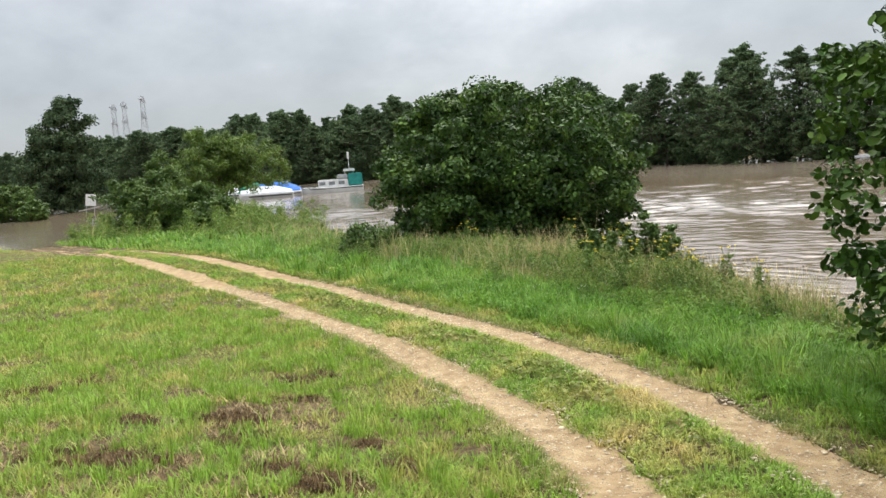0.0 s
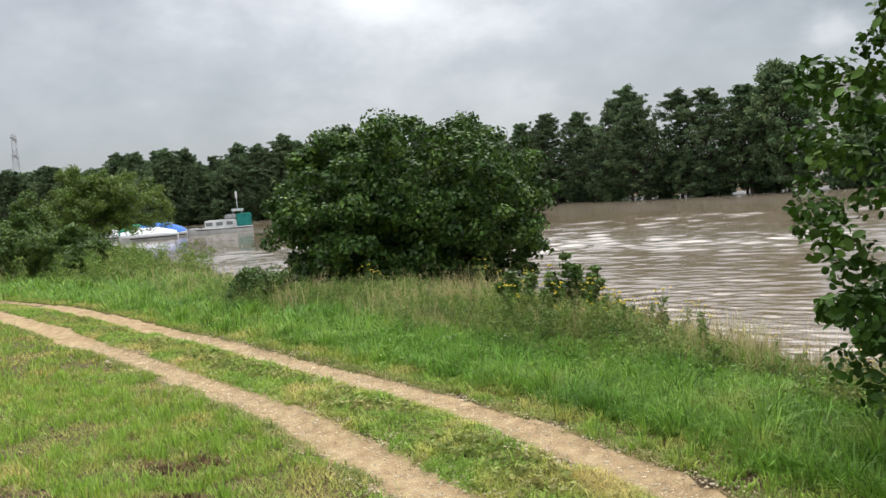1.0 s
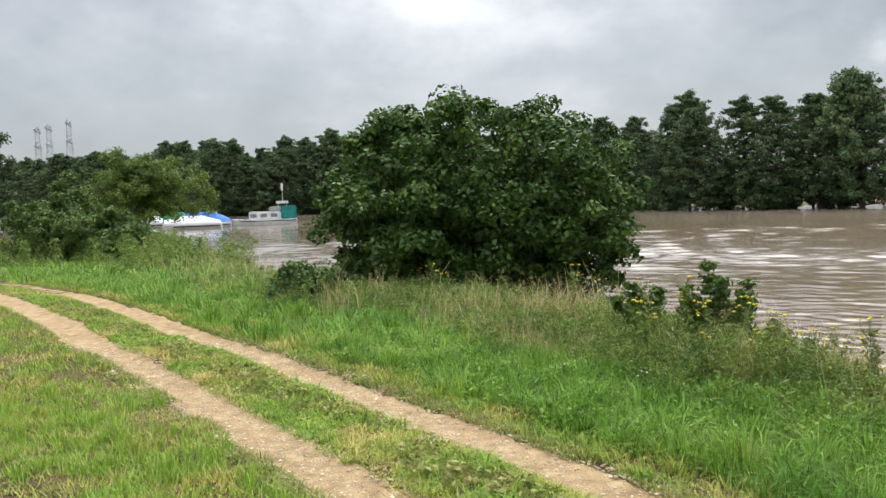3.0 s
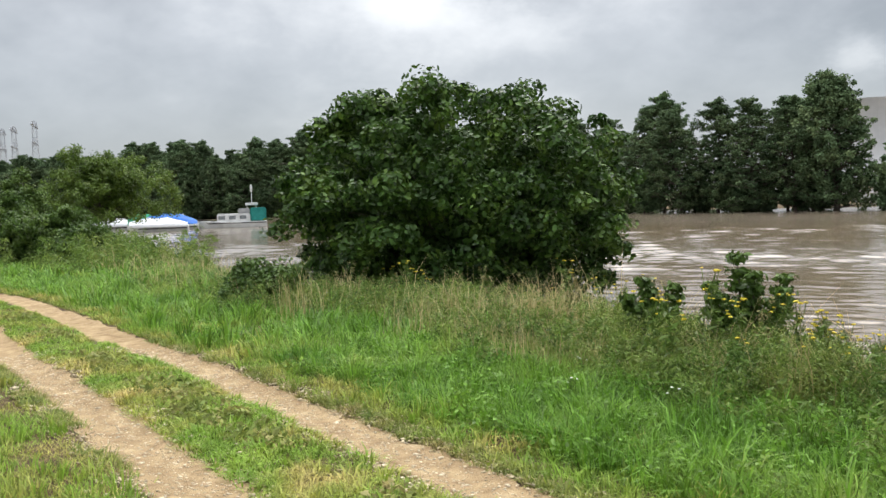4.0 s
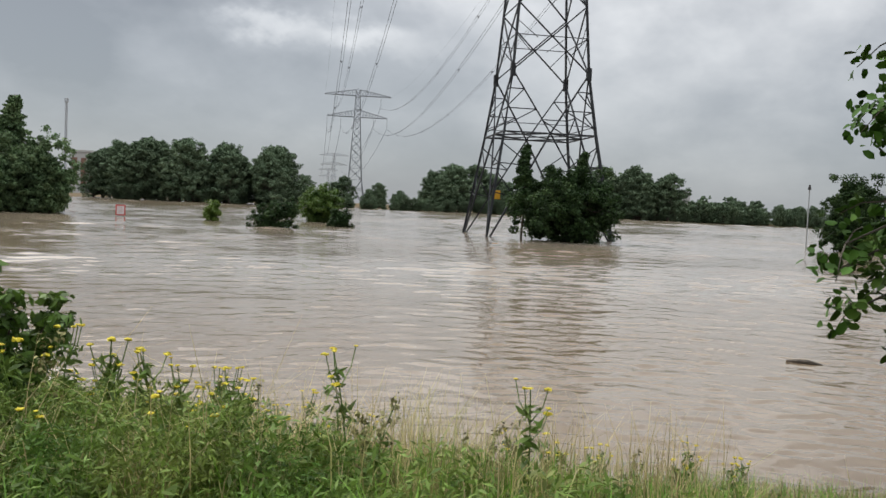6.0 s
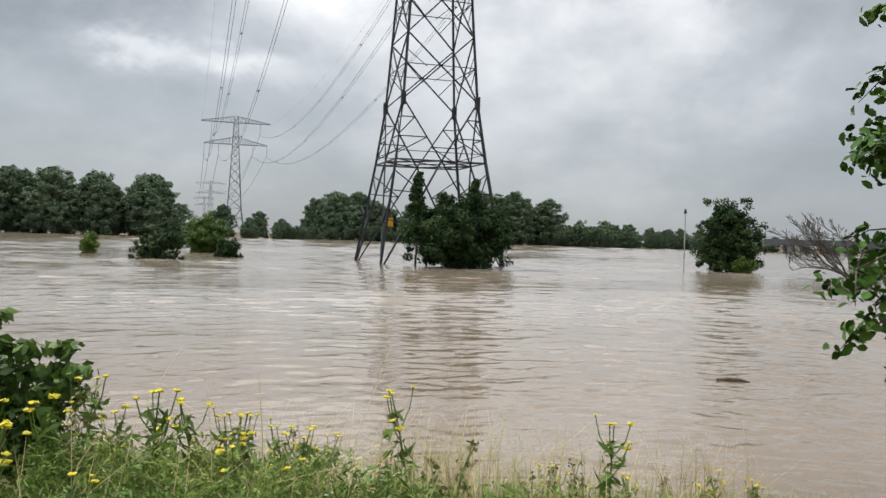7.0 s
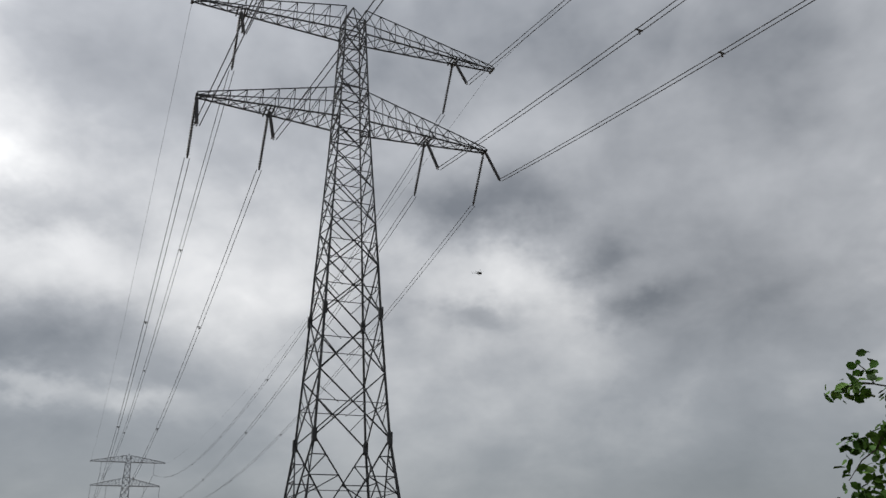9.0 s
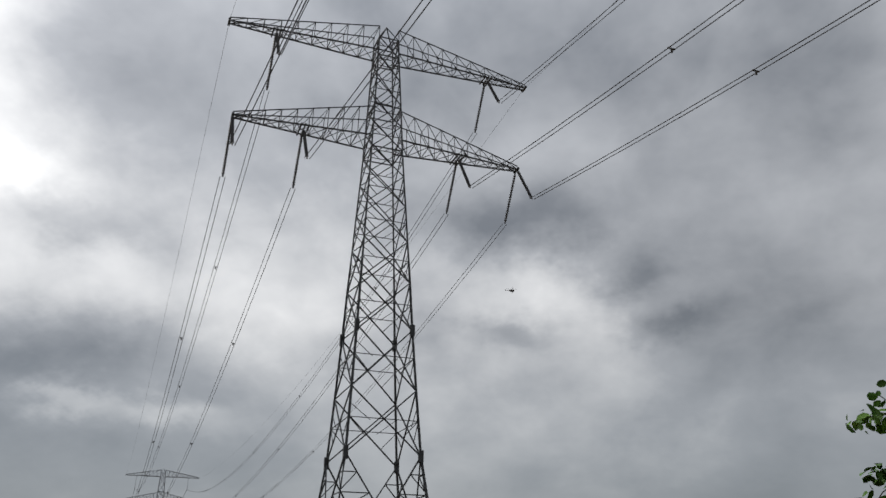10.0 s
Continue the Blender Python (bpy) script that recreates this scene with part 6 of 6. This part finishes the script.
bmesh.ops.create_cone(bm, cap_ends=True, segments=8, radius1=0.15, radius2=0.06, depth=0.4, matrix=Matrix.Translation((0, 0, 5.1)))
part("top_mark", bm, "dark", root)


def build_dead_tree(x, y):
    root = thing("dead_tree", x, y, WATER, "bare dead tree lying over in the flood", "dead tree", rz=-92)
    r = np.random.default_rng(77)
    def branch(bm, p, heading, rise, length, rad, level):
        pts = limb_points(r, p, heading, length, rise, 6, 0.16)
        tube(bm, pts, [max(rad * 0.7 * (1 - 0.8 * i / 6), 0.017) for i in range(7)], 6 if level == 0 else 4)
        if level < 3:
            for k in range((6, 5, 3)[level]):
                i = 2 + k % 5
                branch(bm, pts[min(i, 6)], heading + r.normal(0, 0.8), rise + r.uniform(-0.2, 0.6), length * r.uniform(0.35, 0.6), rad * 0.45, level + 1)

    for h, rise, ln, rad in ((3.1, 0.12, 5.2, 0.16), (2.7, 0.3, 4.6, 0.13), (3.5, 0.4, 4.4, 0.14), (2.9, 0.65, 4.6, 0.13), (0.2, 0.25, 2.6, 0.12), (2.1, 1.1, 3.6, 0.12), (2.5, 0.85, 4.0, 0.12)):
        bm = bmesh.new()
        branch(bm, np.array([r.normal(0, 0.3), r.normal(0, 0.3), -0.2]), h, rise, ln, rad, 0)
        part("branch", bm, "deadwood", root)


build_dead_tree(70.9, -2.2)
make_tree("bush", r, 0.9, 1.1, 0.04, 0.05, 24, 0.3, 40, 0.16, "leaf_mid", full_profile, "small green bush at the dead tree's foot", "bush", 70.6, -3.2, WATER, stems=3, group="bushes in the flood")

# drifting log
root = thing("driftwood_log", 13.9, 9.0, WATER, "short dark driftwood log floating on the flood", "log", rz=95)
bm = bmesh.new()
tube(bm, [(-0.26, 0, 0.0), (-0.1, 0.01, 0.03), (0.1, -0.01, 0.025), (0.26, 0.0, 0.015)], [0.02, 0.035, 0.038, 0.022], 7)
part("stem", bm, "bark", root)


# ---- power station and distance ----
def build_cooling_tower(x, y):
    root = thing("cooling_tower", x, y, 0, "pale concrete cooling tower of a power station beyond the wood", "cooling tower")
    bm = bmesh.new()
    rings = []
    for i in range(15):
        u = i / 14
        z = 8 + 78 * u
        rr = 46 * math.sqrt(1 + ((u - 0.78) / 0.62) ** 2 * 0.55)
        rings.append([bm.verts.new((rr * math.cos(a), rr * math.sin(a), z)) for a in [2 * math.pi * k / 48 for k in range(48)]])
    inner = [bm.verts.new((v.co.x * 0.96, v.co.y * 0.96, v.co.z)) for v in rings[-1]]
    low = [bm.verts.new((v.co.x * 0.9, v.co.y * 0.9, v.co.z - 14)) for v in rings[-1]]
    for a, b in zip(rings + [inner], rings[1:] + [inner, low]):
        if a is b:
            continue
        for k in range(48):
            bm.faces.new((a[k], a[(k + 1) % 48], b[(k + 1) % 48], b[k]))
    part("shell", bm, "concrete_pale", root, smooth=False)
    bm = bmesh.new()
    for k in range(32):
        a, b = 2 * math.pi * k / 32, 2 * math.pi * (k + 1) / 32
        rr = 62
        beam(bm, (rr * math.cos(a), rr * math.sin(a), 0), (rr * math.cos((a + b) / 2), rr * math.sin((a + b) / 2), 9), 1.2)
        beam(bm, (rr * math.cos(b), rr * math.sin(b), 0), (rr * math.cos((a + b) / 2), rr * math.sin((a + b) / 2), 9), 1.2)
    part("struts", bm, "concrete_dark", root)


def build_chimney(x, y, h, rad, label):
    root = thing("chimney", x, y, 0, label, "chimney", "chimneys of the power station")
    bm = bmesh.new()
    tube(bm, [(0, 0, 0), (0, 0, h * 0.3), (0, 0, h * 0.66), (0, 0, h - 4)], [rad * 1.25, rad * 1.1, rad, rad * 0.9], 16)
    part("shaft", bm, "concrete_haze", root)
    bm = bmesh.new()
    tube(bm, [(0, 0, h - 4), (0, 0, h - 3.5), (0, 0, h)], [rad * 0.9, rad * 1.5, rad * 1.5], 16)
    part("rim", bm, "concrete_haze", root)
    bm = bmesh.new()
    tube(bm, [(0, 0, h * 0.45), (0, 0, h * 0.47)], [rad * 1.35, rad * 1.35], 16)
    part("platform", bm, "concrete_haze", root)


build_cooling_tower(515, 795)
build_chimney(574, 764, 96, 0.9, "slender grey power station chimney")
build_chimney(611, 734.5, 96.5, 1.4, "grey power station chimney with a rimmed top")


def build_block(name, x, y, turn, w, d, h, bays, label, mat="concrete"):
    root = thing(name, x, y, 0, label, "building", rz=turn)
    bm = bmesh.new()
    box(bm, -w / 2, w / 2, -d / 2, d / 2, -1, h)
    part("wall", bm, mat, root)
    bm = bmesh.new()
    box(bm, -w / 2 - 0.8, w / 2 + 0.8, -d / 2 - 0.8, d / 2 + 0.8, h, h + 2.0)
    part("roof", bm, mat, root)
    for k in range(bays):
        x0 = -w / 2 + w * (k + 0.2) / bays
        x1 = -w / 2 + w * (k + 0.8) / bays
        bm = bmesh.new()
        box(bm, x0, x1, -d / 2 - 0.35, -d / 2 + 0.2, h * 0.2, h * 0.86)
        part("window", bm, "dull_brick", root)


build_block("boiler_house", 584, 677, -41, 24, 24, 39, 3, "pale power station block with tall brick bays", "concrete_pale")
build_block("grain_store", 690, 125, -80, 23, 18, 20.0, 0, "pale concrete block beyond the far trees", "concrete_pale")


def build_bridge():
    root = thing("bridge", 326, -15, 0, "long low dark girder bridge over the far flood", "bridge", rz=-97)
    bm = bmesh.new()
    box(bm, 0, 150, -4, 4, 2.2, 4.4)
    part("deck", bm, "deck_dark", root)
    bm = bmesh.new()
    for k in range(61):
        beam(bm, (k * 2.5, -4, 4.4), (k * 2.5, -4, 5.1), 0.12)
    beam(bm, (0, -4, 5.1), (150, -4, 5.1), 0.15)
    part("railing", bm, "steel_far", root)
    for k in range(6):
        bm = bmesh.new()
        box(bm, 8 + k * 25, 10 + k * 25, -3, 3, -3, 2.2, 0.2)
        part("pier", bm, "concrete_dark", root)


build_bridge()


def build_helicopter(x, y, z):
    root = thing("helicopter", x, y, z, "small dark helicopter hovering under the clouds", "helicopter", rz=95)
    bm = bmesh.new()
    tube(bm, [(-2.3, 0, -0.3), (-1.9, 0, -0.1), (-0.8, 0, 0.05), (0.8, 0, 0.1), (1.9, 0, 0.25), (2.6, 0, 0.45)], [0.25, 0.75, 1.05, 1.0, 0.6, 0.25], 10)
    part("fuselage", bm, "dark", root)
    bm = bmesh.new()
    tube(bm, [(2.2, 0, 0.4), (6.0, 0, 0.7)], [0.28, 0.14], 8)
    beam(bm, (5.6, 0, 0.2), (6.4, 0, 1.9), 0.5, 0.12)
    part("tail_boom", bm, "dark", root)
    bm = bmesh.new()
    tube(bm, [(0.3, 0, 0.9), (0.3, 0, 1.6)], [0.15, 0.1], 6)
    part("rotor_mast", bm, "dark", root)
    for a in (0.35, 0.35 + math.pi / 2, 0.35 + math.pi, 0.35 + 1.5 * math.pi):
        bm = bmesh.new()
        beam(bm, (0.3, 0, 1.6), (0.3 + 4.9 * math.cos(a), 4.9 * math.sin(a), 1.65), 0.3, 0.06)
        part("rotor_blade", bm, "dark", root)
    for s in (-1, 1):
        bm = bmesh.new()
        tube(bm, [(-1.9, s * 0.9, -1.4), (1.4, s * 0.9, -1.4)], [0.06, 0.06], 5)
        beam(bm, (-0.9, s * 0.5, -0.7), (-0.9, s * 0.9, -1.4), 0.07)
        beam(bm, (0.7, s * 0.5, -0.7), (0.7, s * 0.9, -1.4), 0.07)
        part("skid", bm, "dark", root)


build_helicopter(692.5, 105, 258)
